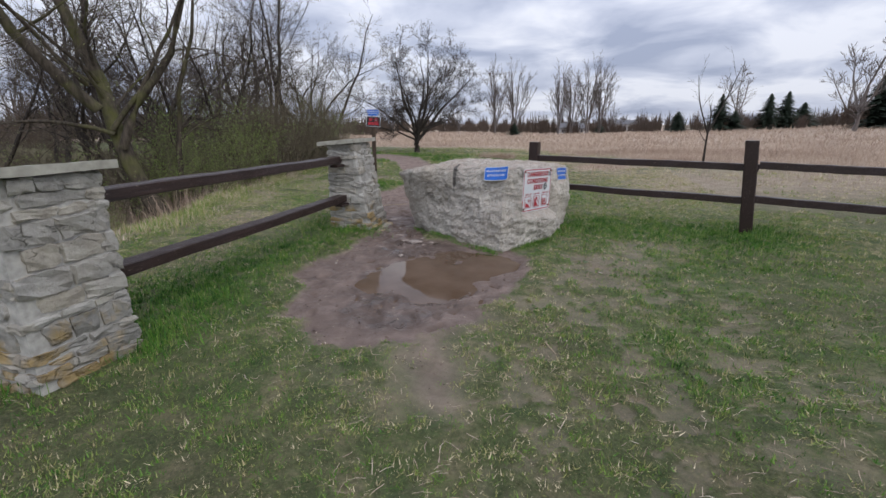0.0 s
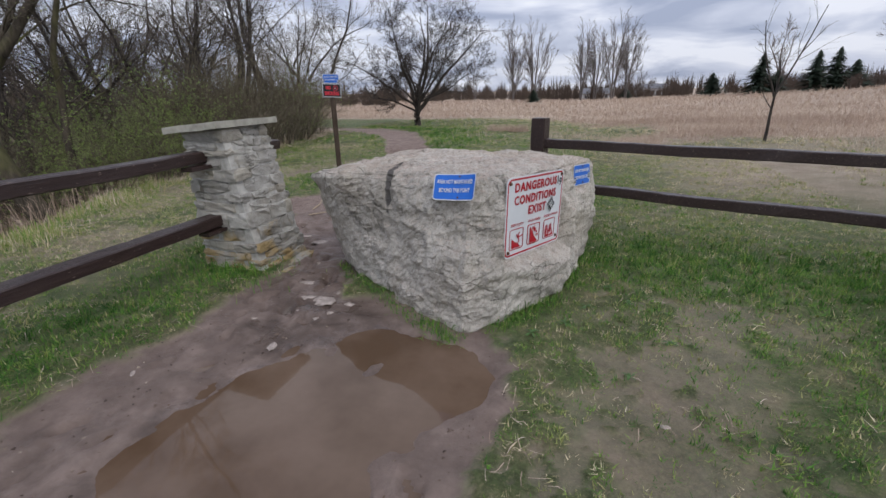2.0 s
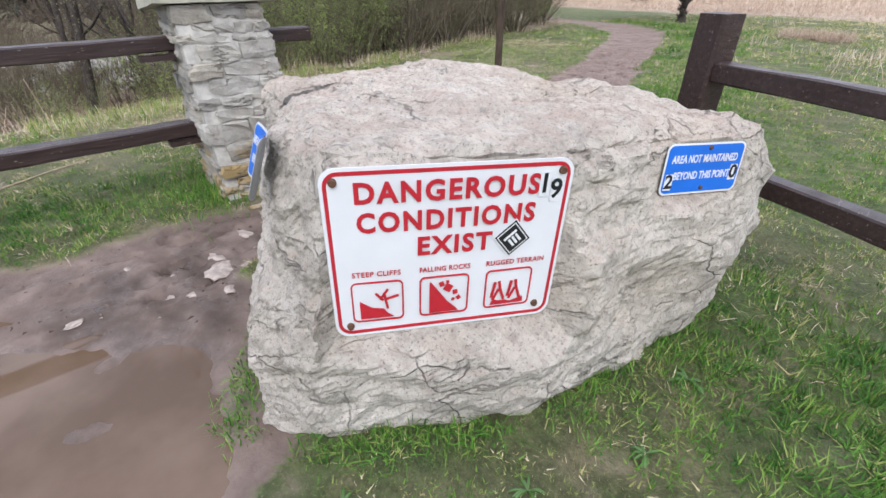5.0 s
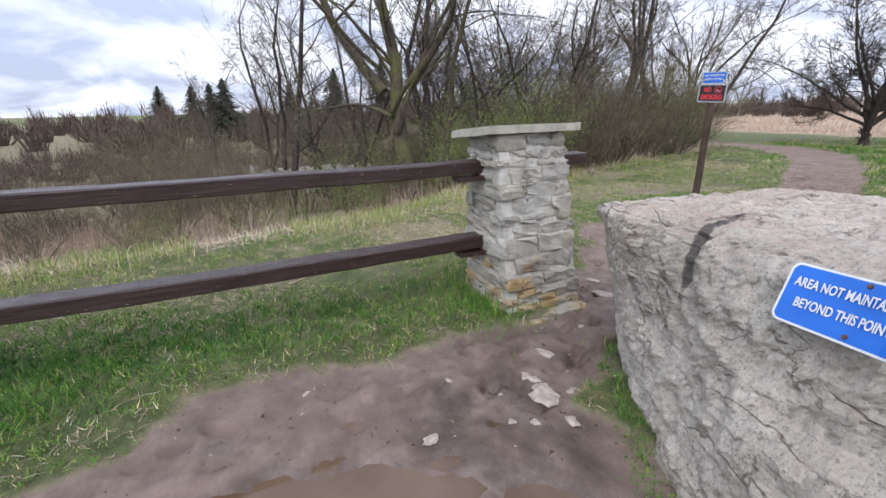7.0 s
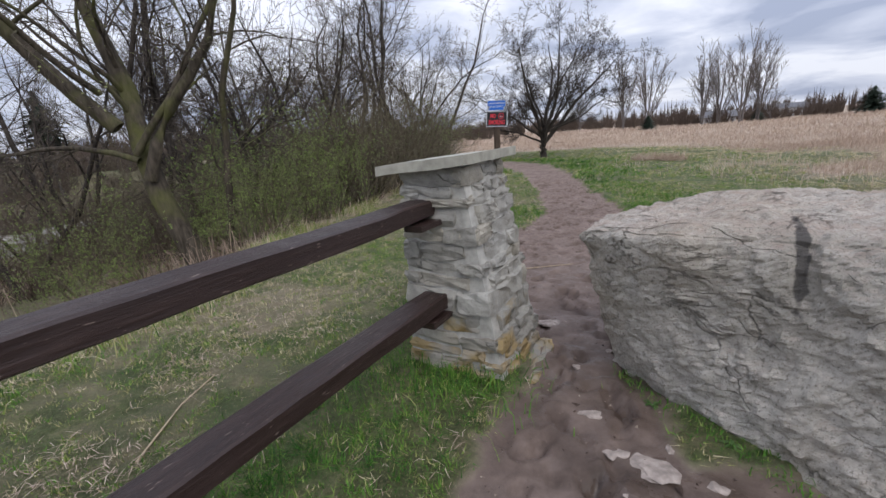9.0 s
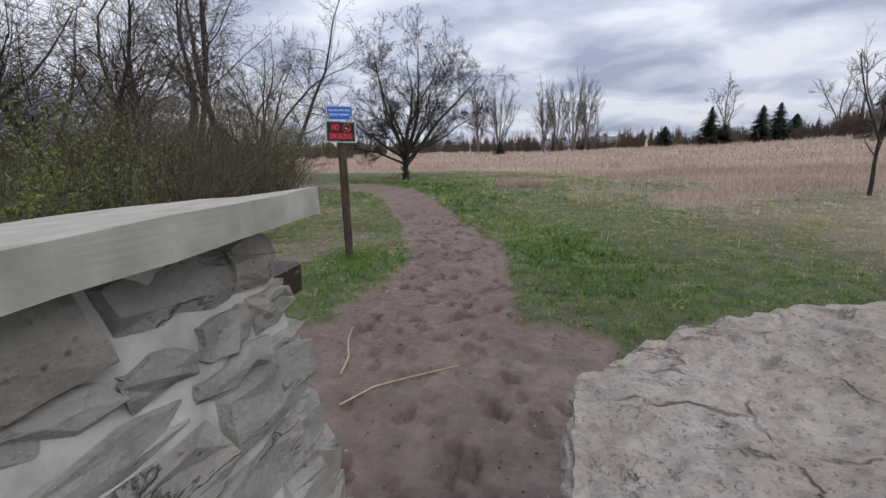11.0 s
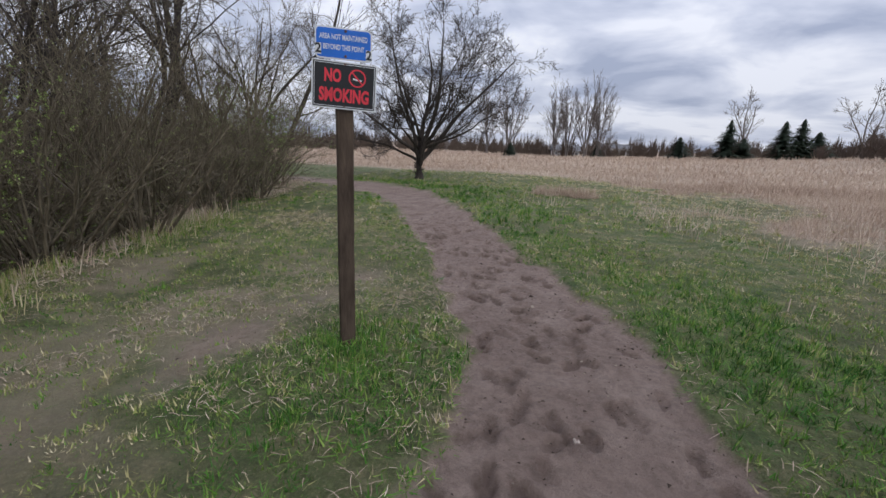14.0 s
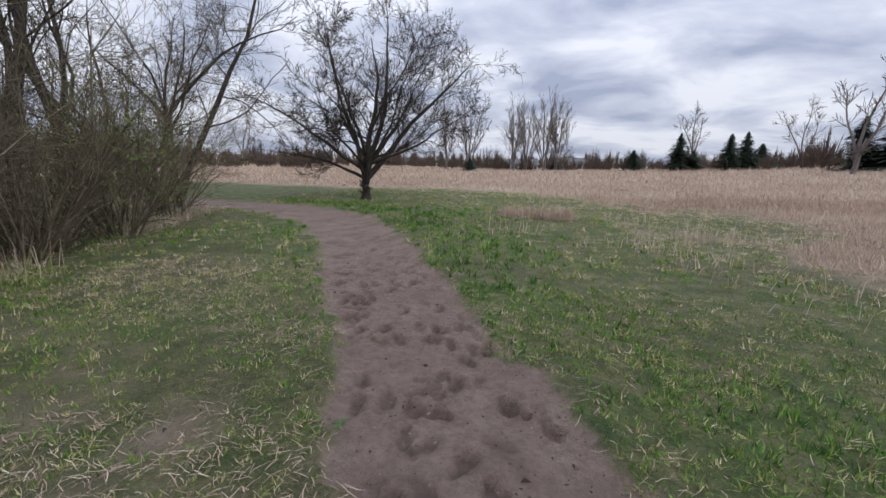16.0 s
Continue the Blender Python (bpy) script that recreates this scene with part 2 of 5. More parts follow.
M_GROUND = ground_material()
M_ROCK = limestone_material("boulder_limestone", 1.0, 0.8, 0.0, True)
M_STONE = limestone_material("pillar_limestone", 1.02, 0.8, 0.62)
M_STAIN = limestone_material("lichen_stained_limestone", 0.8, 1.6, 0.5, False, 0.7)
M_MORTAR = plain("old_mortar", (0.40, 0.385, 0.35), 0.95, var=0.3, scale=14)
M_CAP = plain("weathered_concrete_cap", (0.36, 0.345, 0.29), 0.85, var=0.2, scale=14)
M_RAIL = rail_material()
M_POST = bark_material("brown_sign_post_wood", (0.04, 0.029, 0.022), (0.10, 0.074, 0.056))
M_BARK = bark_material("grey_brown_bark", (0.028, 0.023, 0.02), (0.085, 0.072, 0.062))
M_MOSSBARK = bark_material("mossy_bark", (0.035, 0.03, 0.022), (0.11, 0.09, 0.07), 0.75)
M_TWIG = bark_material("bare_twigs", (0.06, 0.05, 0.043), (0.16, 0.135, 0.115))
M_SHRUB = bark_material("shrub_stems", (0.08, 0.066, 0.046), (0.22, 0.185, 0.13))
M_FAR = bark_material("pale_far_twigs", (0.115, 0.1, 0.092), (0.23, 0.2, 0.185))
M_LEAF = plain("young_green_leaves", (0.23, 0.32, 0.075), 0.6, var=0.3, scale=3)
M_BUD = plain("pale_leaf_buds", (0.26, 0.28, 0.12), 0.7, var=0.35, scale=5)
M_NEEDLE = plain("dark_conifer_needles", (0.022, 0.036, 0.02), 0.8, var=0.4, scale=2)
M_GRASS = blade_material("grass_blades", [(0.0, (0.035, 0.105, 0.015)), (0.18, (0.085, 0.215, 0.028)), (0.4, (0.17, 0.275, 0.05)), (0.62, (0.28, 0.3, 0.095)), (0.82, (0.42, 0.355, 0.19)), (1.0, (0.62, 0.53, 0.35))])
M_STRAW = blade_material("dry_field_grass", [(0.0, (0.3, 0.215, 0.16)), (0.5, (0.48, 0.365, 0.28)), (1.0, (0.68, 0.575, 0.455))])
M_WATER = puddle_material()
M_WHITE = plain("white_sign_face", (0.64, 0.66, 0.68), 0.35, var=0.04, scale=6)
M_RED = plain("red_sign_ink", (0.42, 0.018, 0.03), 0.4, var=0.1)
M_BLUE = plain("blue_sign_face", (0.012, 0.13, 0.55), 0.35, var=0.1, scale=8)
M_BLACK = plain("black_sign_ink", (0.012, 0.012, 0.014), 0.45, var=0.2)
M_ALU = plain("bare_aluminium_back", (0.33, 0.34, 0.34), 0.5, 0.6, var=0.2, scale=20)
M_BOLT = plain("rusty_bolt_steel", (0.13, 0.07, 0.045), 0.7, 0.5, var=0.4, scale=80)
M_WALL = plain("pale_far_cladding", (0.6, 0.6, 0.6), 0.7)
M_ROOF = plain("grey_far_roofing", (0.14, 0.14, 0.15), 0.8)
M_LEDGE = limestone_material("far_quarry_limestone", 0.9, 0.8)


# ---- mesh helpers ----
def part(name, bm, material, parent=None, label=""):
    me = bpy.data.meshes.new(name)
    bm.to_mesh(me)
    bm.free()
    me.materials.append(material)
    ob = new(name, me)
    if parent is not None:
        ob.parent = parent
    return tagged(ob, label)


def array_mesh(name, verts, faces, material, parent=None, smooth=False, **attributes):
    """A mesh object from arrays of vertices and of faces with equal corner counts."""
    verts, faces = np.asarray(verts, np.float32), np.asarray(faces, np.int32)
    me = bpy.data.meshes.new(name)
    n, c = faces.shape
    me.vertices.add(len(verts))
    me.vertices.foreach_set("co", verts.ravel())
    me.loops.add(n * c)
    me.loops.foreach_set("vertex_index", faces.ravel())
    me.polygons.add(n)
    me.polygons.foreach_set("loop_start", np.arange(0, n * c, c, dtype=np.int32))
    me.polygons.foreach_set("use_smooth", np.full(n, smooth))
    me.update(calc_edges=True)
    for key, values in attributes.items():
        a = me.attributes.new(key, "FLOAT", "POINT")
        a.data.foreach_set("value", np.asarray(values, np.float32))
    me.materials.append(material)
    ob = new(name, me)
    if parent is not None:
        ob.parent = parent
    return ob


def thing(name, at, label, category, group=""):
    ob = new(name)
    ob.matrix_basis = at if isinstance(at, Matrix) else Matrix.Translation(at)
    return tagged(ob, label, category, group)


TABLE = np.random.default_rng(5).random((256, 256))


def vnoise(x, y, scale, seed=0):
    """Smooth value noise from 0 to 1 over the plan."""
    x, y = np.asarray(x) * scale + 17.3 * seed, np.asarray(y) * scale + 9.1 * seed
    i, j = np.floor(x).astype(int), np.floor(y).astype(int)
    u, v = x - i, y - j
    u, v = u * u * (3 - 2 * u), v * v * (3 - 2 * v)
    t = lambda a, b: TABLE[a % 256, b % 256]
    return (t(i, j) * (1 - u) + t(i + 1, j) * u) * (1 - v) + (t(i, j + 1) * (1 - u) + t(i + 1, j + 1) * u) * v


def fbm(x, y, scale, octaves=4, seed=0):
    s, a, tot = 0, 1, 0
    for k in range(octaves):
        s, tot = s + a * vnoise(x, y, scale * 2 ** k, seed + k), tot + a
        a *= 0.55
    return s / tot


def sstep(v, a, b):
    u = np.clip((np.asarray(v, float) - a) / (b - a), 0, 1)
    return u * u * (3 - 2 * u)


def capsule(x, y, a, b):
    """Distance outside a capsule with a radius at either end: a, b = (x, y, r)."""
    dx, dy = b[0] - a[0], b[1] - a[1]
    h = np.clip(((x - a[0]) * dx + (y - a[1]) * dy) / (dx * dx + dy * dy + 1e-9), 0, 1)
    return np.hypot(x - a[0] - h * dx, y - a[1] - h * dy) - (a[2] + h * (b[2] - a[2]))


# ---- lie of the land ----
TRAIL = [(-2.15, 5.3, 0.5), (-2.4, 6.6, 0.42), (-3.0, 8.0, 0.85), (-3.45, 9.6, 0.85), (-3.55, 11.3, 0.66), (-3.95, 12.6, 0.62), (-4.7, 14.4, 0.58),
         (-5.95, 17.3, 0.72), (-7.5, 20.2, 0.85), (-9.6, 21.5, 0.8), (-13.5, 22.4, 0.9), (-22, 24, 1.0)]
PUDDLE = [((-1.78, 4.0, 0.16), (-1.55, 4.75, 0.3)), ((-1.15, 4.05, 0.34), (-0.8, 5.05, 0.34)), ((-1.35, 4.6, 0.3), (-1.2, 5.3, 0.14))]
BANK_Y = [-40, 1, 6.4, 9, 10, 12, 15.3, 21, 60]
BANK_X = [-5.6, -5.6, -6.1, -7.6, -7.6, -8.2, -9.1, -10.8, -18]


def trail_distance(x, y):
    d = np.full(np.shape(x), 1e9)
    for a, b in zip(TRAIL, TRAIL[1:]):
        d = np.minimum(d, capsule(x, y, a, b))
    d = np.minimum(d, capsule(x, y, (-4.0, 8.55, 0.6), (-2.7, 8.8, 0.75)))
    return d


def entry_distance(x, y):
    d = capsule(x, y, (-1.55, 4.4, 1.2), (-1.35, 4.8, 1.1))
    d = np.minimum(d, capsule(x, y, (-1.5, 3.5, 0.9), (-1.75, 4.2, 1.0)))
    return d


def mud_amount(x, y):
    n = (fbm(x, y, 1.6, 4, 3) - 0.5) * 0.75
    d = np.minimum(trail_distance(x, y), entry_distance(x, y)) + n * 0.55
    m = 1 - sstep(d + (fbm(x, y, 9.0, 3, 13) - 0.5) * 0.22, -0.07, 0.06)
    d2 = capsule(x, y, (-0.62, 2.2, 0.15), (-0.95, 3.2, 0.4)) + n * 0.9
    d3 = capsule(x, y, (-5.5, 12.6, 0.16), (-6.0, 9.9, 0.1)) + n * 0.9
    d4 = capsule(x, y, (0.5, 4.7, 0.45), (1.0, 6.4, 0.55)) + n * 1.5
    m = np.maximum(m, 0.8 * (1 - sstep(d2, -0.2, 0.25)))
    m = np.maximum(m, 0.75 * (1 - sstep(d3, -0.2, 0.2)))
    m = np.maximum(m, 0.55 * (1 - sstep(d4, -0.2, 0.3)) * sstep(fbm(x, y, 3.5, 4, 19) + 0.3 * (fbm(x, y, 14.0, 2, 39) - 0.5), 0.4, 0.5))
    worn = sstep(fbm(x, y, 4.2, 5, 9) + 0.4 * (fbm(x, y, 15.0, 2, 29) - 0.5), 0.52, 0.58) * (1 - sstep(np.hypot(x - 0.3, y - 3.4), 1.2, 2.6)) * 0.5
    return np.clip(np.maximum(m, worn), 0, 1)


def puddle_depth(x, y):
    d = np.full(np.shape(x), 1e9)
    for a, b in PUDDLE:
        d = np.minimum(d, capsule(x, y, a, b))
    d = d + (fbm(x, y, 3.0, 4, 21) - 0.5) * 0.36
    return 1 - sstep(d, -0.16, 0.16)


FEET = []
feet_rng = np.random.default_rng(11)
for a, b in zip(TRAIL[:9], TRAIL[1:10]):
    run = math.hypot(b[0] - a[0], b[1] - a[1])
    way = math.atan2(b[1] - a[1], b[0] - a[0])
    for k in range(int(run * 26)):
        h, s = feet_rng.random(), feet_rng.uniform(-0.85, 0.85)
        r = a[2] + h * (b[2] - a[2])
        FEET.append((a[0] + h * (b[0] - a[0]) - math.sin(way) * s * r, a[1] + h * (b[1] - a[1]) + math.cos(way) * s * r,
                     way + feet_rng.normal(0, 0.5) + (math.pi if feet_rng.random() < 0.4 else 0), feet_rng.uniform(0.35, 1.0)))
for k in range(50):
    FEET.append((feet_rng.uniform(-2.6, -0.4), feet_rng.uniform(3.0, 5.4), feet_rng.uniform(0.8, 2.4), feet_rng.uniform(0.3, 0.8)))


def land(x, y, fine=True):
    x, y = np.asarray(x, float), np.asarray(y, float)
    z = -0.2 + 0.13 * sstep(x, 0.6, 4.5) + 0.012 * np.clip(x - 4, 0, 30) * sstep(y, 4, 12)
    z = z - 0.009 * np.clip(y - 22, 0, 90) * (1 - sstep(x, 8, 40) * 0.6)
    z = z + 3.4 * np.exp(-((x - 70) / 30) ** 2 - ((y - 62) / 40) ** 2)
    edge = np.interp(y, BANK_Y, BANK_X) + (fbm(x * 0.2, y, 0.9, 3, 14) - 0.5) * 0.7
    d = (edge - x) * (1 - sstep(y, 15.5, 20.5))
    z = z - 1.15 * sstep(d, 0, 3.2) - 1.1 * sstep(d, 3.0, 13) + 0.9 * sstep(d, 26, 75)
    z = z + (fbm(x, y, 0.5, 3, 2) - 0.5) * 0.12 * sstep(np.hypot(x + 2, y - 5), 2, 9)
    if fine:
        z = z + (fbm(x, y, 5.0, 3, 7) - 0.5) * 0.03
        m = mud_amount(x, y)
        z = z - 0.035 * m
        z = z + m * (fbm(x, y, 9.0, 4, 31) - 0.5) * 0.034
        p = puddle_depth(x, y)
        z = z * (1 - p) + p * (-0.288 + (fbm(x, y, 4.0, 3, 41) - 0.5) * 0.05)
    return z


def land_at(x, y):
    return float(land(np.array([x]), np.array([y]))[0])


def spaced(lo, fine_lo, fine_hi, hi, step, grow=1.13):
    mid = list(np.arange(fine_lo, fine_hi, step))
    s, v, right = step, fine_hi, []
    while v < hi:
        right.append(v)
        s *= grow
        v += s
    s, v, left = step, fine_lo, []
    while v > lo:
        s *= grow
        v -= s
        left.append(v)
    return np.array(left[::-1] + mid + right)


def field_amount(x, y):
    """Share of tall dead grass: the open field beyond the mown edge."""
    n = fbm(x, y, 0.25, 4, 8) - 0.5 + 0.35 * (fbm(x, y, 1.3, 3, 18) - 0.5)
    d = sstep(y + 0.1 * x + n * 8, 17.6, 19.6) * sstep(x + 0.3 * (y - 22) + n * 8, -0.6, 1.4)
    return np.maximum(d, sstep(y + n * 4, 30, 32))


def build_ground():
    xs, ys = spaced(-1500, -5.6, 0.8, 1500, 0.026, 1.1), spaced(-900, 1.8, 15.5, 2600, 0.026, 1.08)
    X, Y = np.meshgrid(xs, ys, indexing="ij")
    Z = land(X, Y)
    # mask of the hollows that get shade and damp in their colour
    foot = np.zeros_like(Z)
    for fx, fy, a, s in FEET:
        i0, i1 = np.searchsorted(xs, (fx - 0.3, fx + 0.3))
        j0, j1 = np.searchsorted(ys, (fy - 0.3, fy + 0.3))
        u = (X[i0:i1, j0:j1] - fx) * math.cos(a) + (Y[i0:i1, j0:j1] - fy) * math.sin(a)
        v = -(X[i0:i1, j0:j1] - fx) * math.sin(a) + (Y[i0:i1, j0:j1] - fy) * math.cos(a)
        size = 0.55 + 0.45 * s
        r = np.sqrt((u / (0.115 * size)) ** 2 + (v / ((0.046 - 0.01 * np.sign(u)) * size)) ** 2) + (fbm(X[i0:i1, j0:j1], Y[i0:i1, j0:j1], 18.0, 2, 33) - 0.5) * 0.4
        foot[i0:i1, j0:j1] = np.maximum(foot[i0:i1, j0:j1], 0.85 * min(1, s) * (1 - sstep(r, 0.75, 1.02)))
        Z[i0:i1, j0:j1] += s * (-0.04 * (1 - sstep(r, 0.75, 1.05)) + 0.013 * np.exp(-((r - 1.3) / 0.22) ** 2)) * (1 - puddle_depth(X[i0:i1, j0:j1], Y[i0:i1, j0:j1]))
    mud = mud_amount(X, Y)
    wet = np.clip(1.15 * (1 - sstep(entry_distance(X, Y) + (fbm(X, Y, 1.2, 4, 5) - 0.5) * 1.1, -0.75, 0.1)) + 0.9 * puddle_depth(X, Y)
                  + 0.7 * (1 - sstep(np.hypot((X + 2.9), (Y - 8.3)) + (fbm(X, Y, 1.5, 3, 6) - 0.5) * 1.6, 0.4, 1.3))
                  + 0.85 * (1 - sstep(np.hypot((X + 2.2) * 1.3, (Y - 6.0)) + (fbm(X, Y, 2.0, 3, 16) - 0.5) * 0.9, 0.6, 1.5)), 0, 1)
    wet = np.maximum(wet, 0.72 * (1 - sstep(Y + (fbm(X, Y, 1.4, 4, 26) - 0.5) * 2.0, 7.4, 9.2))) * mud
    edge = np.interp(Y, BANK_Y, BANK_X)
    n = (fbm(X, Y, 0.25, 4, 8) - 0.5)
    dry = field_amount(X, Y)
    dry = np.maximum(dry, 0.8 * sstep(Y + n * 6, 8.5, 12.5) * (1 - 0.6 * sstep(Y + n * 6, 13, 18)) * sstep(X + n * 4, 0.6, 3.2))
    dry = np.maximum(dry, 0.55 * sstep(X + n * 6, 4.5, 10) * sstep(Y, 5, 12))
    dry = np.maximum(dry, 0.5 * sstep(fbm(X, Y, 1.6, 5, 14), 0.42, 0.6) * sstep(edge + 3.2 - X + n * 3, 0.0, 2.2) * sstep(Y, 3.5, 6) * (1 - sstep(Y, 12, 15)))
    litter = sstep(edge - X + n * 3, 0.6, 2.6) * (1 - sstep(Y, 19, 22)) * (1 - sstep(edge - X, 120, 220))
    a, b = X.shape
    idx = np.arange(a * b).reshape(a, b)
    f = np.stack([idx[:-1, :-1], idx[1:, :-1], idx[1:, 1:], idx[:-1, 1:]], -1).reshape(-1, 4)
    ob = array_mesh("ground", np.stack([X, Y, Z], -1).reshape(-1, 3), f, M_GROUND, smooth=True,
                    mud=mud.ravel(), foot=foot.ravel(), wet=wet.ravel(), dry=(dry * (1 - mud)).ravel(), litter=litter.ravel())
    tagged(ob, "grassy ground with a trodden brown mud trail", "ground", kind="structure")


build_ground()


def build_puddle():
    bm = bmesh.new()
    ring = [bm.verts.new((-1.2 + 1.05 * math.cos(q * math.tau / 40), 4.45 + 1.2 * math.sin(q * math.tau / 40), -0.256)) for q in range(40)]
    bm.faces.new(ring)
    tagged(part("puddle_water", bm, M_WATER), "shallow murky brown puddle in the mud", "puddle", kind="structure")


build_puddle()


# ---- limestone boulder ----
def on_face(a, b, up=(0, 0, 1), out=0.0):
    """Pose of a plate whose left and right middle edges are at a and b; z points out of the face."""
    a, b = Vector(a), Vector(b)
    x = (b - a).normalized()
    y = (Vector(up) - x * Vector(up).dot(x)).normalized()
    z = x.cross(y)
    m = Matrix((x, y, z)).transposed().to_4x4()
    return Matrix.Translation((a + b) / 2 + z * out) @ m


HAZARD = on_face((-0.452, 5.805, 0.545), (-0.105, 6.478, 0.518), out=0.012)
NOTICE_BENT = on_face((-0.965, 5.828, 0.755), (-0.63, 5.775, 0.773), (0.0, 0.42, 1), 0.014)
NOTICE_FLAT = on_face((-0.05, 6.93, 0.672), (0.095, 7.27, 0.65), (-0.1, 0.05, 1), 0.02)


def outline(corners, n):
    """n points evenly spaced by share along a closed, slightly rounded outline."""
    c = np.array(corners, float)
    t = np.linspace(0, len(c), n, endpoint=False)
    i = t.astype(int)
    f = (t - i)[:, None]
    f = f + 0.08 * np.sin(2 * math.pi * f) / math.pi * -1
    return c[i] * (1 - f) + c[(i + 1) % len(c)] * f


def rough_stone(p, seed, big, fine):
    """Fractured relief at a place, in metres."""
    q = Vector(p) + Vector((seed, seed * 0.7, seed * 1.3))
    v = noise.fractal(q * 2.1, 1.0, 2.1, 3) * big
    c = noise.voronoi(Vector((q.x * 3.1, q.y * 3.1, q.z * 6.0)))[0]
    v += (c[1] - c[0] - 0.3) * big * 0.4
    w = q + noise.noise_vector(q * 3) * 0.12
    c2 = noise.voronoi(Vector((w.x * 5.5, w.y * 5.5, w.z * 9)))[0]
    v += (min(c2[1] - c2[0], 0.16) - 0.1) * fine * 1.5
    v += noise.fractal(w * 11, 0.7, 2.2, 4) * fine * 0.9
    h = noise.fractal(Vector((q.x * 1.5, q.y * 1.5, q.z * 3.4)), 0.9, 2.1, 3) * 4.0
    f = h - math.floor(h)
    v += fine * 1.0 * (math.floor(h) + min(1.0, f * 5.0)) * 0.5
    v -= fine * 1.6 * max(0.0, noise.noise(w * 22) - 0.35)
    return v


def build_boulder():
    top = [(-2.45, 6.5, 0.70), (-1.95, 6.2, 0.78), (-1.40, 6.1, 0.80), (-1.02, 5.95, 0.86), (-0.68, 5.87, 0.88), (-0.47, 5.86, 0.875), (-0.16, 6.42, 0.85), (-0.05, 6.9, 0.825),
           (0.09, 7.32, 0.80), (0.06, 7.62, 0.77), (-0.3, 7.55, 0.80), (-1.0, 7.42, 0.83), (-1.6, 7.32, 0.84), (-2.1, 7.2, 0.79), (-2.42, 6.95, 0.71)]
    base = [(-2.16, 6.62), (-1.86, 6.32), (-1.36, 5.92), (-1.0, 5.68), (-0.7, 5.52), (-0.48, 5.7), (-0.06, 6.36), (-0.03, 6.82),
            (0.02, 7.2), (0.02, 7.6), (-0.35, 7.55), (-1.0, 7.45), (-1.6, 7.38), (-1.98, 7.22), (-2.16, 6.95)]
    belly = [(-0.02, 0.04), (0.0, -0.03), (0, -0.05), (0, -0.06), (0.0, -0.08), (0.05, -0.06), (0.08, -0.02), (0.08, 0.0), (0.1, 0.02), (0.07, 0.06), (0, 0.06), (0, 0.05), (0, 0.05), (-0.05, 0.04), (-0.04, 0)]
    n, rows, caps = 340, 78, 46
    T, B = outline(top, n), outline([(*b, -0.42) for b in base], n)
    W = outline([(*b, 0.0) for b in belly], n)
    mid = np.array([-1.05, 6.72, 0.86])
    verts = []
    for r in range(rows):
        s = r / (rows - 1)
        s2 = s ** 0.9
        ring = B * (1 - s2) + T * s2 + W * math.sin(math.pi * s) * 1.1
        verts.append(ring)
    for r in range(1, caps):
        s = r / caps
        verts.append(T * (1 - s) + mid * s)
    V = np.array(verts)
    out = V.copy()
    beds = [(HAZARD.inverted(), 0.375, 0.297), (NOTICE_BENT.inverted(), 0.185, 0.1), (NOTICE_FLAT.inverted(), 0.18, 0.097)]
    cen = np.array([-1.05, 6.7, 0.3])
    for a in range(V.shape[0]):
        blend = float(sstep(a, rows - 8, rows + 5))
        for b in range(n):
            p = V[a, b]
            d = (V[a, b] - cen) * (1, 1, 0.15)
            d = d / (np.linalg.norm(d) + 1e-9) * (1 - blend) + np.array([0, 0, 1.0]) * blend
            d = d / (np.linalg.norm(d) + 1e-9)
            v = rough_stone(p, 3.7, 0.05 - 0.02 * blend, 0.02)
            v -= 0.035 * math.exp(-((a - rows + 1) / 3.0) ** 2)
            if a < rows:
                gap = abs(p[0] + 1.43 + 0.12 * (p[2] - 0.6)) / 0.05
                if p[1] < 6.6 and gap < 1:
                    v -= 0.035 * (1 - gap * gap) * float(sstep(p[2], 0.42, 0.62))
            q = p + d * v
            for inv, hw, hh in beds:
                w = inv @ Vector(q)
                slope = max(0.0, abs(w.x) - hw, abs(w.y) - hh)
                if slope < 0.16 and w.z < 0.3:
                    lim = -0.01 + slope * 1.1 - 0.008 * abs(noise.noise(Vector(q) * 25))
                    if w.z > lim:
                        q = np.array(inv.inverted() @ Vector((w.x, w.y, lim)))
            out[a, b] = q
    k = V.shape[0]
    idx = np.arange(k * n).reshape(k, n)
    f = np.stack([idx[:-1], np.roll(idx[:-1], -1, 1), np.roll(idx[1:], -1, 1), idx[1:]], -1).reshape(-1, 4)
    v = np.vstack([out.reshape(-1, 3), mid + (0, 0, -0.01)])
    ob = array_mesh("boulder", v, f, M_ROCK)
    tip = np.array([[idx[-1, q], idx[-1, (q + 1) % n], k * n] for q in range(n)])
    me = ob.data
    bm = bmesh.new()
    bm.from_mesh(me)
    bm.verts.ensure_lookup_table()
    for q in tip:
        bm.faces.new([bm.verts[w] for w in q])
    bmesh.ops.recalc_face_normals(bm, faces=bm.faces)
    bm.to_mesh(me)
    bm.free()
    return tagged(ob, "large rough grey limestone block standing beside the mud", "boulder")


build_boulder()


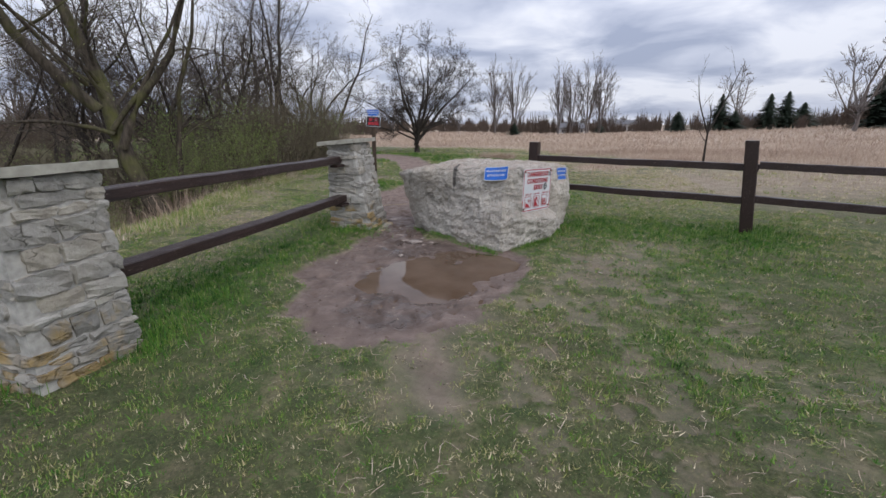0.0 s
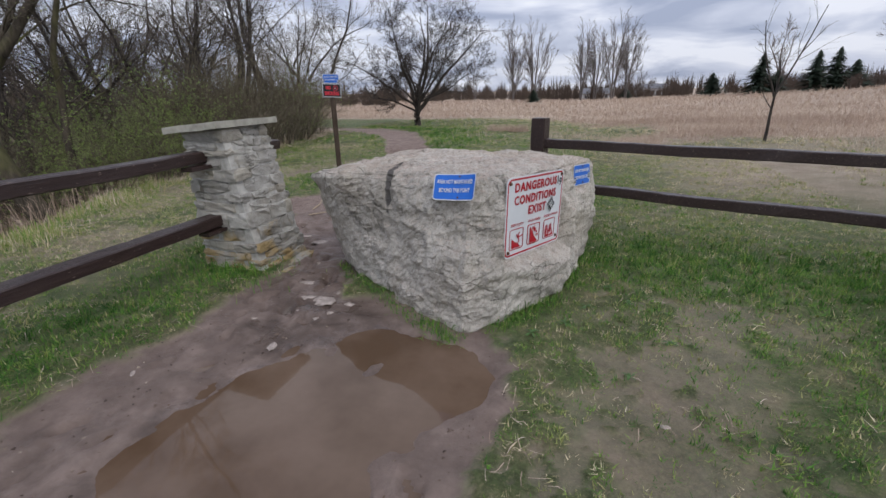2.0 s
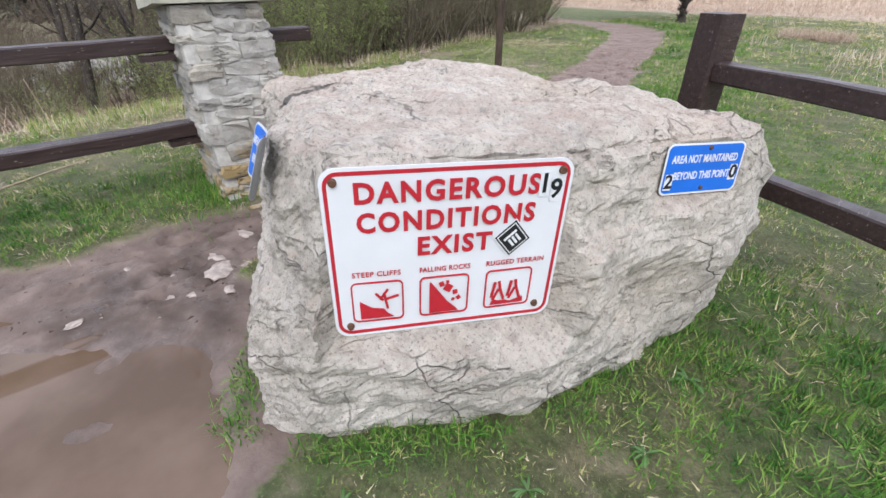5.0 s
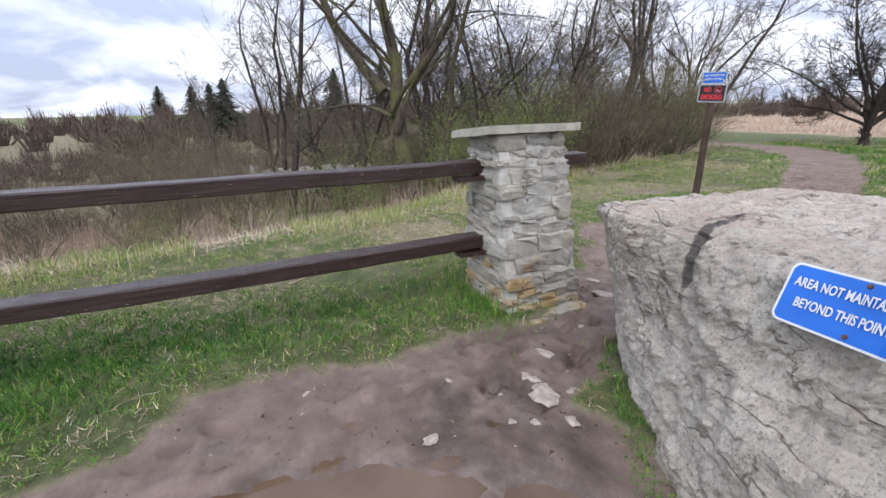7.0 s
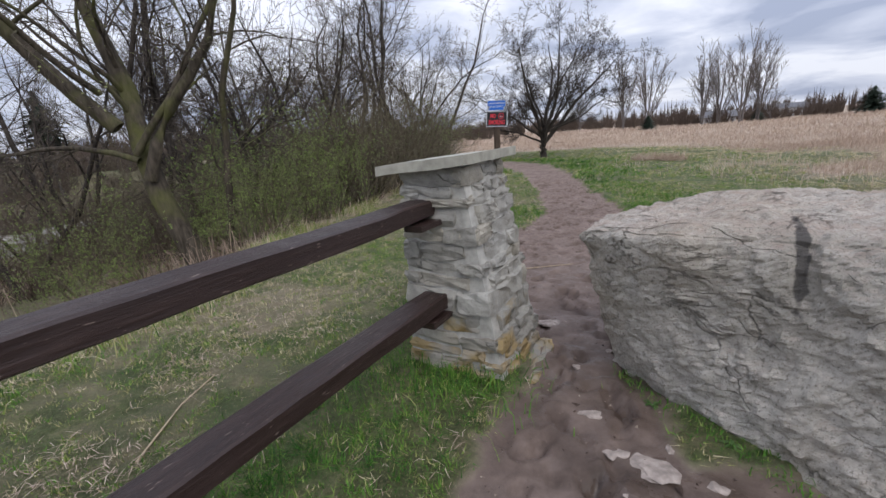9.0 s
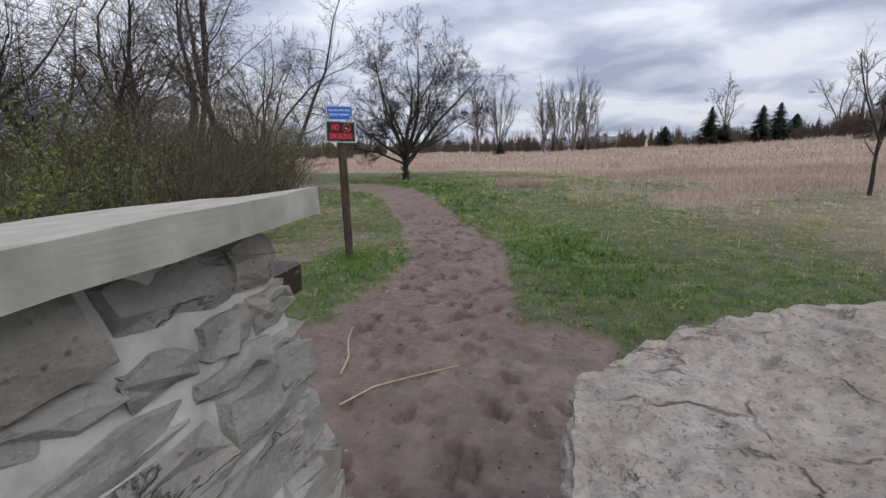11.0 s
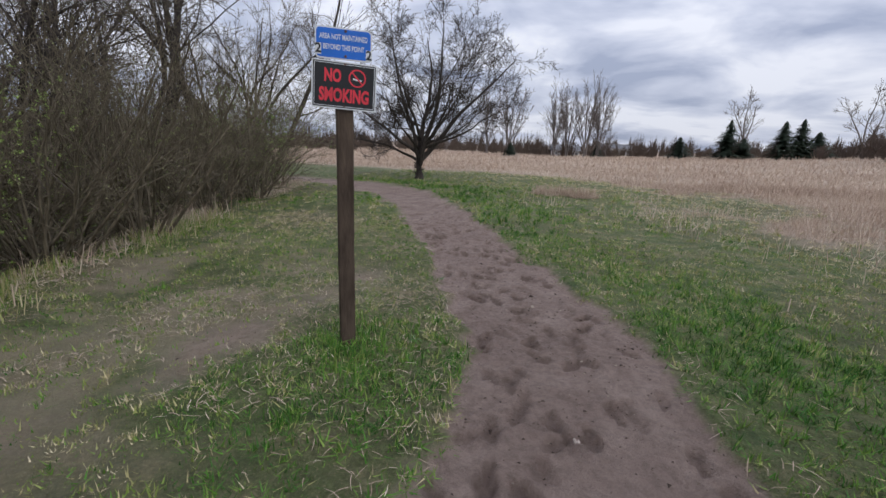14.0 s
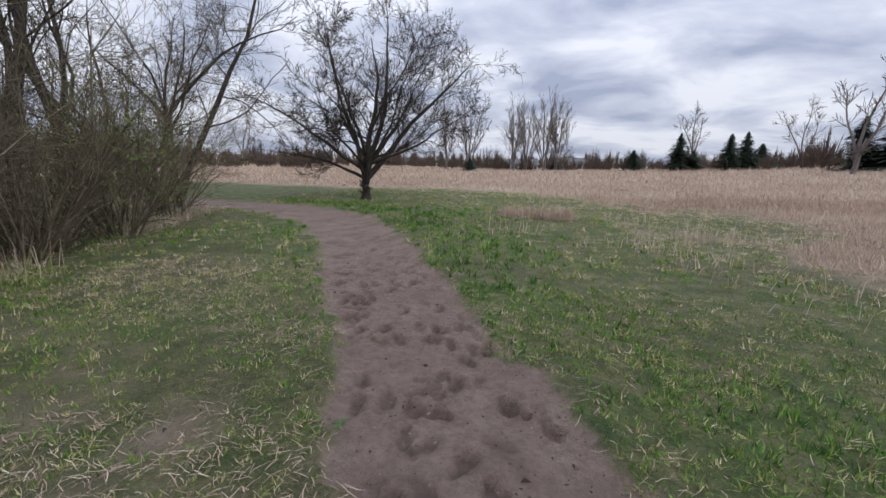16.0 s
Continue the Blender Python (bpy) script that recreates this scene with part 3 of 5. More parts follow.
# ---- stone pillars and rail fence ----
def block(w, d, h, rng, rough=0.012, cuts=2):
    """A hewn stone about its own middle: rough faces, broken corners."""
    bm = bmesh.new()
    bmesh.ops.create_cube(bm, size=1)
    bmesh.ops.subdivide_edges(bm, edges=bm.edges[:], cuts=cuts, use_grid_fill=True)
    s = rng.uniform(0, 50)
    for v in bm.verts:
        e = sum(abs(abs(c) - 0.5) < 1e-4 for c in v.co)
        k = 1 - 0.05 * max(0, e - 1)
        v.co = Vector((v.co.x * w * k, v.co.y * d * k, v.co.z * h * (1 - 0.07 * max(0, e - 1))))
        v.co += noise.noise_vector(v.co * 14 + Vector((s, s, s))) * rough * 1.6 + Vector([rng.uniform(-1, 1) * rough * 0.5 for _ in range(3)])
    return bm


def stone_pillar(name, seed, lo, hi, z0, z1, cap, label):
    """lo, hi: (x0, x1, y0, y1) at the foot and at the top; cap: (x0, x1, y0, y1)."""
    rng = random.Random(seed)
    root = thing(name, ((lo[0] + lo[1]) / 2, (lo[2] + lo[3]) / 2, z0), label, "pillar", "stone fence pillars")
    inv = root.matrix_basis.inverted()
    ext = lambda z: [a + (b - a) * (z - z0) / (z1 - z0) for a, b in zip(lo, hi)]
    bm = bmesh.new()
    rings = []
    for z in (z0 - 0.2, (z0 + z1) / 2, z1):
        x0, x1, y0, y1 = ext(z)
        i = 0.02
        rings.append([bm.verts.new(inv @ Vector(c)) for c in ((x0 + i, y0 + i, z), (x1 - i, y0 + i, z), (x1 - i, y1 - i, z), (x0 + i, y1 - i, z))])
    for a, b in zip(rings, rings[1:]):
        for q in range(4):
            bm.faces.new((a[q], a[(q + 1) % 4], b[(q + 1) % 4], b[q]))
    bm.faces.new(rings[-1])
    part("mortar_core", bm, M_MORTAR, root)
    z, course = z0 - 0.06, 0
    while z < z1 - 0.02:
        h = min(rng.choice((0.055, 0.07, 0.085, 0.1, 0.12, 0.15)), z1 - z)
        if z1 - z - h < 0.05:
            h = z1 - z
        x0, x1, y0, y1 = ext(z + h / 2)
        for side in range(4):
            length = (x1 - x0) if side % 2 == 0 else (y1 - y0)
            start, end = (0.0, length - 0.1) if (course + side) % 2 else (0.1, length)
            if (course + side) % 2 == 0:
                start = 0.0 if side in (0, 2) else 0.1
            s = start
            while s < end - 0.03:
                w = rng.uniform(0.12, 0.42)
                if end - s - w < 0.09:
                    w = end - s
                hh = h
                deep = 0.13
                proud = rng.uniform(-0.012, 0.016)
                c = s + w / 2
                if side == 0:
                    p = (x0 + c, y0 + deep / 2 - proud, 0)
                elif side == 1:
                    p = (x1 - deep / 2 + proud, y0 + c, 90)
                elif side == 2:
                    p = (x1 - c, y1 - deep / 2 + proud, 180)
                else:
                    p = (x0 + deep / 2 - proud, y1 - c, 270)
                tilt = rng.uniform(-3.5, 3.5)
                m = inv @ pose(p[0], p[1], z + hh / 2 + rng.uniform(-0.006, 0.006), 0, tilt, p[2])
                bm = block(w - 0.004, deep, hh - 0.005, rng, 0.014)
                bm.transform(m)
                stained = z < z0 + 0.36 and rng.random() < 0.85
                part("stone", bm, M_STAIN if stained else M_STONE, root)
                s += w
        z += h
        course += 1
    bm = bmesh.new()
    bmesh.ops.create_cube(bm, size=1)
    bmesh.ops.subdivide_edges(bm, edges=bm.edges[:], cuts=5, use_grid_fill=True)
    for v in bm.verts:
        p = Vector(((cap[0] + cap[1]) / 2 + v.co.x * (cap[1] - cap[0]), (cap[2] + cap[3]) / 2 + v.co.y * (cap[3] - cap[2]), z1 + 0.032 + v.co.z * 0.058))
        p.z += 0.09 * (p.x - cap[1]) + 0.012
        p += noise.noise_vector(p * 9) * 0.006
        v.co = inv @ p
    part("cap_slab", bm, M_CAP, root, "weathered buff concrete capping slab")
    return root, inv


PILLAR, PINV = stone_pillar("stone_pillar", 4, (-3.5, -2.78, 6.03, 6.74), (-3.47, -3.03, 6.05, 6.68), -0.25, 1.12, (-3.58, -2.97, 5.96, 6.77),
                            "rough grey limestone pillar with lichen-stained foot, ending the rail fence")
bm = block(0.22, 0.7, 0.1, random.Random(8), 0.022, 5)
bm.transform(PINV @ pose(-2.76, 6.4, -0.268, 0, 3, 4))
part("footing_stone", bm, M_STAIN, PILLAR, "flat pale footing stone at the mud")
stone_pillar("stone_pillar", 9, (-3.56, -2.88, 1.5, 2.18), (-3.52, -2.98, 1.56, 2.22), -0.25, 1.1, (-3.6, -2.92, 1.48, 2.3),
             "rough grey limestone pillar with orange lichen near the ground")


def timber(length, w, h, seed, wobble=0.01, cuts=26):
    """A squared timber along y with worn edges, its start at the origin."""
    bm = bmesh.new()
    rings = []
    prof = [(-0.5, -0.42), (-0.42, -0.5), (0.42, -0.5), (0.5, -0.42), (0.5, 0.42), (0.42, 0.5), (-0.42, 0.5), (-0.5, 0.42)]
    for k in range(cuts + 1):
        y = length * k / cuts
        off = noise.noise_vector(Vector((seed, y * 0.9, 0))) * wobble
        ring = []
        for a, b in prof:
            p = Vector((a * w, y, b * h)) + Vector((off.x, 0, off.z))
            p += noise.noise_vector(Vector((a * 3 + seed, y * 6, b * 3))) * wobble * 0.35
            ring.append(bm.verts.new(p))
        rings.append(ring)
    for a, b in zip(rings, rings[1:]):
        for q in range(8):
            bm.faces.new((a[q], b[q], b[(q + 1) % 8], a[(q + 1) % 8]))
    bm.faces.new(rings[0])
    bm.faces.new(rings[-1][::-1])
    bmesh.ops.recalc_face_normals(bm, faces=bm.faces)
    return bm


def rail_between(root, a, b, w, h, seed, name="rail", wobble=0.012, mat=None):
    a, b = Vector(a), Vector(b)
    d = b - a
    m = Matrix.Translation(a) @ d.to_track_quat("Y", "Z").to_matrix().to_4x4()
    bm = timber(d.length, w, h, seed, wobble)
    bm.transform(root.matrix_basis.inverted() @ m)
    return part(name, bm, mat or M_RAIL, root)


fence = thing("rail_fence", (-3.3, 4.1, -0.2), "dark brown stained two-rail wooden fence between the stone pillars", "fence")
rail_between(fence, (-3.31, 2.1, 0.885), (-3.31, 7.1, 0.875), 0.175, 0.1, 1, "top_rail", 0.016)
rail_between(fence, (-3.27, 2.1, 0.295), (-3.25, 6.3, 0.285), 0.175, 0.1, 2, "lower_rail", 0.016)
for zz, xx, nm in ((0.795, -3.24, "bracket"), (0.205, -3.2, "bracket")):
    rail_between(fence, (xx, 5.82, zz), (xx, 6.12, zz), 0.12, 0.035, 5, nm, 0.003)

posts = thing("post_and_rail_fence", (1.1, 7.55, -0.2), "weathered dark brown post-and-rail fence at the edge of the field", "fence")
PA, PB = Vector((-0.46, 8.18, 0)), Vector((2.72, 7.08, 0))
PC = PB + (PB - PA)
for q, (p, ht) in enumerate(((PA, 1.1), (PB, 1.2), (PC, 1.2))):
    g = land_at(p.x, p.y)
    bm = timber(ht - g + 0.3, 0.165, 0.165, 20 + q, 0.012, 14)
    bm.transform(posts.matrix_basis.inverted() @ pose(p.x, p.y, g - 0.3, 90, 0, -19) )
    if q == 1:
        for v in bm.verts:
            v.co.x -= 0.11 * (v.co.z - 0.1)
    part("post", bm, M_RAIL, posts)
for q, (a, b) in enumerate(((PA, PB), (PB, PC))):
    for zz in (0.82, 0.34):
        k = 0.035 if q else 0.0
        rail_between(posts, (a.x, a.y, zz + k), (b.x, b.y, zz + 0.02 + k), 0.11, 0.1, 30 + q * 5 + zz, "rail", 0.022)


# ---- vegetation ----
def unit(v):
    return v / (np.linalg.norm(v, axis=-1, keepdims=True) + 1e-9)


def stretch(rng, P, D, L, R, k, wob, up, taper):
    """Grow one generation of branches: their points and radii."""
    n = len(P)
    pts, d = [P], D.copy()
    for q in range(k - 1):
        d = unit(d + rng.normal(0, wob, (n, 3)) + np.array([0, 0, up]))
        pts.append(pts[-1] + d * (L / (k - 1))[:, None])
    share = np.linspace(0, 1, k)
    return np.stack(pts, 1), R[:, None] * (1 - share * (1 - taper))[None, :]


def sprout(rng, pts, rad, per, ang, lenf, radf, t0, L):
    """The starts of the next generation on this one."""
    n, k, _ = pts.shape
    par = np.repeat(np.arange(n), per)
    t = np.clip(rng.uniform(t0, 1.0, len(par)), 0, 0.999) * (k - 1)
    i = t.astype(int)
    f = (t - i)[:, None]
    P = pts[par, i] * (1 - f) + pts[par, i + 1] * f
    T = unit(pts[par, i + 1] - pts[par, i])
    a = np.radians(rng.normal(ang, ang * 0.25, len(par)))[:, None]
    side = unit(np.cross(T, rng.normal(0, 1, (len(par), 3))))
    D = unit(T * np.cos(a) + side * np.sin(a))
    R = (rad[par, i] * (1 - f[:, 0]) + rad[par, i + 1] * f[:, 0]) * radf * rng.uniform(0.7, 1.0, len(par))
    share = t / (k - 1)
    return P, D, L[par] * lenf * rng.uniform(0.55, 1.15, len(par)) * (1.15 - 0.45 * share), R


def tubes(pts, rad, sides):
    n, k, _ = pts.shape
    T = unit(np.gradient(pts, axis=1))
    ref = np.where(np.abs(T[..., 2:3]) > 0.9, np.array([1.0, 0, 0]), np.array([0, 0, 1.0]))
    U = unit(np.cross(T, ref))
    W = np.cross(T, U)
    a = np.arange(sides) * math.tau / sides
    V = pts[:, :, None] + rad[:, :, None, None] * (U[:, :, None] * np.cos(a)[:, None] + W[:, :, None] * np.sin(a)[:, None])
    idx = np.arange(n * k * sides).reshape(n, k, sides)
    F = np.stack([idx[:, :-1], np.roll(idx[:, :-1], -1, 2), np.roll(idx[:, 1:], -1, 2), idx[:, 1:]], -1)
    return V.reshape(-1, 3), F.reshape(-1, 4)


def joined(chunks):
    v, f, o = [], [], 0
    for a, b in chunks:
        v.append(a)
        f.append(b + o)
        o += len(a)
    return np.vstack(v), np.vstack(f)


def leaf_quads(rng, pts, count, size):
    """Small folded leaves near the ends of twigs."""
    ends = pts[:, 1:].reshape(-1, 3)
    c = ends[rng.integers(0, len(ends), count)] + rng.normal(0, size * 0.8, (count, 3))
    a, b = unit(rng.normal(0, 1, (count, 3))), unit(rng.normal(0, 1, (count, 3)))
    s = (size * rng.uniform(0.5, 1.2, count))[:, None]
    V = np.stack([c - a * s, c + b * s * 0.45, c + a * s, c - b * s * 0.45], 1)
    return V.reshape(-1, 3), np.arange(count * 4).reshape(-1, 4)


def woody(name, seed, stems, gens, label, category, bark, twig, leaves=0, leaf_size=0.02, leaf_mat=None, group="", thick=2, thin=0.0026):
    """A tree or shrub about its foot. stems: (place, way, length, radius); gens: rows of
    (points, wobble, lift, taper, sides, children, angle, length share, radius share, from)."""
    rng = np.random.default_rng(seed)
    P = np.array([s[0] for s in stems], float)
    D = unit(np.array([s[1] for s in stems], float))
    L = np.array([s[2] for s in stems], float)
    R = np.array([s[3] for s in stems], float)
    chunks = []
    for k, wob, up, taper, sides, per, ang, lenf, radf, t0 in gens:
        pts, rad = stretch(rng, P, D, L, R, k, wob, up, taper)
        chunks.append(tubes(pts, np.maximum(rad, thin), sides))
        if per:
            P, D, L, R = sprout(rng, pts, rad, per, ang, lenf, radf, t0, L)
    root = thing(name, (0, 0, 0), label, category, group)
    v, f = joined(chunks[:thick])
    array_mesh("trunk" if category == "tree" else "stem", v, f, bark, root, True)
    v, f = joined(chunks[thick:])
    array_mesh("crown" if category == "tree" else "twig_mass", v, f, twig, root, True)
    if leaves:
        v, f = leaf_quads(rng, pts, leaves, leaf_size)
        array_mesh("foliage", v, f, leaf_mat, root)
    return root


def place(ob, x, y, turn=0.0, size=1.0, sink=0.06):
    ob.matrix_basis = pose(x, y, land_at(x, y) - sink, 0, 0, turn) @ Matrix.Diagonal((size, size, size, 1))
    return ob


def again(ob, x, y, turn, size, sink=0.08):
    c = copy_thing(ob, pose(x, y, land_at(x, y) - sink, 0, 0, turn))
    c.scale = (size, size, size)
    return c


# the bare fruit tree beyond the trail
place(woody("bare_tree", 12,
            [((0, 0, -0.1), (0.03, 0, 1), 0.75, 0.25), ((0, 0, 0.55), (-0.1, 0.1, 1), 5.0, 0.130), ((0.04, 0, 0.6), (0.3, -0.12, 1), 5.2, 0.108),
             ((0, 0, 0.8), (-0.42, -0.2, 0.95), 4.9, 0.086), ((0.05, 0, 0.75), (0.85, 0.1, 0.75), 5.0, 0.108), ((0.02, 0.02, 1.1), (0.5, 0.45, 0.85), 4.6, 0.072),
             ((-0.03, 0, 0.75), (-1.0, 0.2, 0.34), 3.8, 0.058), ((0, 0, 1.0), (-0.85, -0.25, 0.62), 4.6, 0.072), ((0.03, 0, 1.3), (0.9, -0.4, 0.5), 4.0, 0.050),
             ((0, 0, 1.5), (-0.6, 0.4, 0.75), 4.4, 0.065), ((0, 0, 1.6), (0.05, 0.4, 0.95), 4.6, 0.065), ((0, 0, 1.6), (0.05, -0.45, 0.9), 4.4, 0.058),
             ((0.05, 0, 1.2), (1.0, 0.1, 0.3), 3.9, 0.055), ((0.02, 0, 1.3), (0.35, 0.95, 0.4), 3.6, 0.05), ((-0.02, 0, 1.2), (-0.3, -0.95, 0.4), 3.6, 0.05)],
            [(12, 0.11, 0.035, 0.1, 8, 14, 46, 0.42, 0.4, 0.2), (7, 0.2, 0.055, 0.25, 4, 9, 46, 0.46, 0.5, 0.1), (5, 0.22, 0.06, 0.4, 3, 5, 44, 0.56, 0.6, 0.1),
             (3, 0.18, 0.08, 0.6, 3, 0, 0, 0, 0, 0)],
            "spreading bare fruit tree with a short dark trunk on the grass", "tree", M_BARK, M_BARK, thin=0.0055), -8.4, 25.0, 0)

# the mossy tree on the bank
place(woody("mossy_tree", 41,
            [((0, 0, 0), (-0.26, -0.2, 1), 9.5, 0.2), ((-0.75, -0.55, 2.7), (-0.75, -0.5, 0.9), 6.5, 0.12), ((-0.5, -0.38, 1.9), (0.25, 0.3, 0.9), 6.5, 0.1), ((-0.6, -0.45, 2.3), (0.55, 0.5, 0.6), 5.5, 0.06),
             ((-0.2, 0.35, 0), (0.06, 0.14, 1), 7.0, 0.08),
             ((-0.57, -0.44, 2.2), (-0.9, -0.35, 0.3), 4.5, 0.05), ((-0.83, -0.64, 3.2), (0.3, -0.75, 0.5), 4.5, 0.05)],
            [(12, 0.13, 0.035, 0.12, 8, 12, 50, 0.34, 0.4, 0.22), (7, 0.19, 0.02, 0.25, 5, 8, 46, 0.5, 0.5, 0.12), (5, 0.18, 0.0, 0.4, 3, 6, 44, 0.5, 0.6, 0.12),
             (3, 0.14, 0.0, 0.5, 3, 0, 0, 0, 0, 0)],
            "tall mossy tree with spreading limbs and first buds", "tree", M_MOSSBARK, M_TWIG, 3600, 0.022, M_BUD), -8.75, 7.85, 0, 1, 0.15)

# woodland trees, three kinds, repeated
WOOD = [(9, 0.15, 0.05, 0.14, 6, 12, 44, 0.4, 0.4, 0.22), (6, 0.19, 0.05, 0.3, 3, 7, 42, 0.45, 0.5, 0.12), (4, 0.17, 0.03, 0.45, 3, 5, 42, 0.5, 0.6, 0.12), (3, 0.15, 0.03, 0.5, 3, 0, 0, 0, 0, 0)]
kinds = []
for q, stems in enumerate((
        [((0, 0, 0), (0.1, 0, 1), 8.5, 0.12), ((0, 0, 1.6), (0.5, 0.2, 1), 5.5, 0.075)],
        [((0, 0, 0), (-0.25, 0.1, 1), 7.5, 0.1), ((0.15, 0.1, 0), (0.35, 0.1, 1), 7.0, 0.085), ((0, 0, 2.2), (-0.5, -0.2, 1), 4.0, 0.05)],
        [((0, 0, 0), (0, 0.05, 1), 6.5, 0.08), ((0, 0, 2.0), (0.55, 0.0, 0.9), 4.0, 0.055), ((0, 0, 2.4), (-0.55, 0.2, 0.9), 3.6, 0.05)])):
    kinds.append(woody("woodland_tree", 50 + q, stems, WOOD, "slender bare grey-brown tree in the woodland below the trail", "tree", M_BARK, M_TWIG, 500, 0.02, M_BUD, group="woodland trees", thin=0.0045))
spots = [(-12.8, 19.2), (-11.8, 20.6), (-14.5, 23.9), (-13.2, 16.0), (-12.2, 12.6), (-14.0, 10.2), (-11.6, 9.4), (-16.5, 13.5), (-17, 18.5), (-19, 9.6), (-16.8, 7.4), (-20.5, 15.2),
         (-20, 22), (-23.5, 12), (-24, 18.5), (-26, 8.4), (-11.2, 13.2), (-12.6, 15.4), (-13.5, 18.0), (-25, 28), (-18.5, 29), (-14.2, 5.6), (-33, 10.5), (-10.9, 10.4), (-22.5, 6.0), (-18.2, 26.5),
         (-33, 3.0), (-13.6, -3.2), (-14.6, 14.4), (-17.8, 15.8), (-18.6, 12.2), (-21.5, 18.6), (-13.8, 12.6), (-19.5, 24.6), (-22.5, 9.4)]
tree_rng = random.Random(3)
for q, (x, y) in enumerate(spots):
    src, size, turn = kinds[q % 3], tree_rng.uniform(0.8, 1.2), tree_rng.uniform(0, 360)
    if q < 3:
        place(src, x, y, turn, 1.0, 0.1)
    else:
        again(src, x, y, turn, size, 0.1)


def shrub_stems(rng, count, spread, length, radius):
    out = []
    for q in range(count):
        a, t = rng.uniform(0, math.tau), rng.uniform(0.05, spread)
        out.append(((0.28 * math.cos(a) * rng.random(), 0.28 * math.sin(a) * rng.random(), 0), (math.cos(a) * t, math.sin(a) * t, 1), length * rng.uniform(0.6, 1.1), radius * rng.uniform(0.5, 1.1)))
    return out


BUSH = [(7, 0.13, 0.02, 0.2, 4, 8, 34, 0.5, 0.5, 0.12), (4, 0.15, 0.04, 0.4, 3, 7, 36, 0.55, 0.6, 0.1), (3, 0.13, 0.04, 0.5, 3, 0, 0, 0, 0, 0)]
srng = random.Random(17)
brown = woody("bare_shrub", 71, shrub_stems(srng, 17, 0.95, 3.0, 0.028), BUSH, "dense bare brown shrub on the bank", "shrub", M_SHRUB, M_SHRUB, 1500, 0.012, M_BUD, "bank shrubs", 1)
brown2 = woody("bare_shrub", 73, shrub_stems(srng, 15, 1.1, 3.2, 0.03), BUSH, "dense bare brown shrub on the bank", "shrub", M_SHRUB, M_SHRUB, 2400, 0.012, M_BUD, "bank shrubs", 1)
green = woody("leafing_shrub", 75, shrub_stems(srng, 15, 1.0, 2.2, 0.02), BUSH, "shrub with fresh yellow-green leaves on the bank", "shrub", M_SHRUB, M_SHRUB, 17000, 0.0125, M_LEAF, "leafing shrubs", 1)
for src, rows in ((brown, [(-8.9, 13.4, 1.0), (-8.95, 12.2, 0.95), (-10.2, 12.6, 1.1), (-9.9, 17.0, 0.95), (-10.9, 19.4, 0.85), (-11.0, 14.8, 1.05), (-12.4, 17.6, 1.0), (-10.4, 8.9, 0.9), (-13.6, 12.2, 1.1), (-16.2, 16.2, 1.2), (-20, 12.5, 1.2), (-15, 8.2, 1.0), (-11.6, 4.4, 0.75), (-20, 0.2, 0.9), (-17, -3.5, 0.8), (-23, 4.0, 0.9), (-30, 9.5, 1.3), (-27, -1.5, 1.1)]),
                  (brown2, [(-9.6, 11.9, 0.95), (-10.2, 15.8, 1.0), (-11.9, 20.2, 0.8), (-12.6, 14.0, 1.05), (-11.8, 11.0, 0.95), (-9.4, 15.2, 0.75), (-17.5, 10.8, 1.2), (-14.8, 18.8, 1.1), (-18.0, 5.8, 0.9), (-13, 1.6, 0.6), (-15.5, -1.0, 0.8), (-18, 2.5, 0.9), (-12.5, -1.8, 0.7), (-28, 6.5, 1.2), (-31, 1.5, 1.2), (-9.6, 2.6, 0.4), (-10.6, 0.6, 0.5), (-9.2, 0.2, 0.4), (-11.8, 2.8, 0.6), (-14.2, 4.0, 0.75), (-10.4, -1.6, 0.5), (-15.8, 2.4, 0.8), (-20.5, 3.4, 1.0), (-24.5, 1.0, 1.1)]),
                  (green, [(-8.5, 10.4, 0.9), (-8.2, 9.5, 0.75), (-10.4, 10.9, 1.3), (-10.6, 17.6, 1.1), (-9.3, 9.2, 1.0), (-11.6, 12.6, 1.1), (-8.1, 8.4, 0.65), (-11.6, 16.4, 1.15), (-10.2, 7.6, 0.9), (-11.0, 18.2, 1.0), (-7.4, 5.4, 0.35), (-7.5, 3.2, 0.4), (-9.0, 4.6, 0.5), (-13.5, 14.6, 1.3), (-12.2, 7.2, 0.9), (-9.6, 10.4, 1.2), (-12.2, 14.6, 1.3), (-8.9, 8.6, 0.8)])):
    for q, (x, y, s) in enumerate(rows):
        turn = srng.uniform(0, 360)
        if q == 0:
            place(src, x, y, turn, s)
        else:
            again(src, x, y, turn, s)

# a lone sapling in the field
place(woody("sapling", 91, [((0, 0, 0), (0.02, 0, 1), 2.2, 0.05), ((0, 0, 1.2), (-0.35, 0, 1), 2.1, 0.03), ((0, 0, 1.3), (0.45, 0.1, 1), 2.3, 0.03)],
            [(7, 0.07, 0.05, 0.3, 5, 5, 30, 0.5, 0.5, 0.3), (4, 0.1, 0.05, 0.4, 3, 3, 32, 0.5, 0.6, 0.3), (3, 0.1, 0.04, 0.5, 3, 0, 0, 0, 0, 0)],
            "thin leafless sapling standing in the dry field grass", "tree", M_BARK, M_TWIG), 4.9, 17.6, 0)


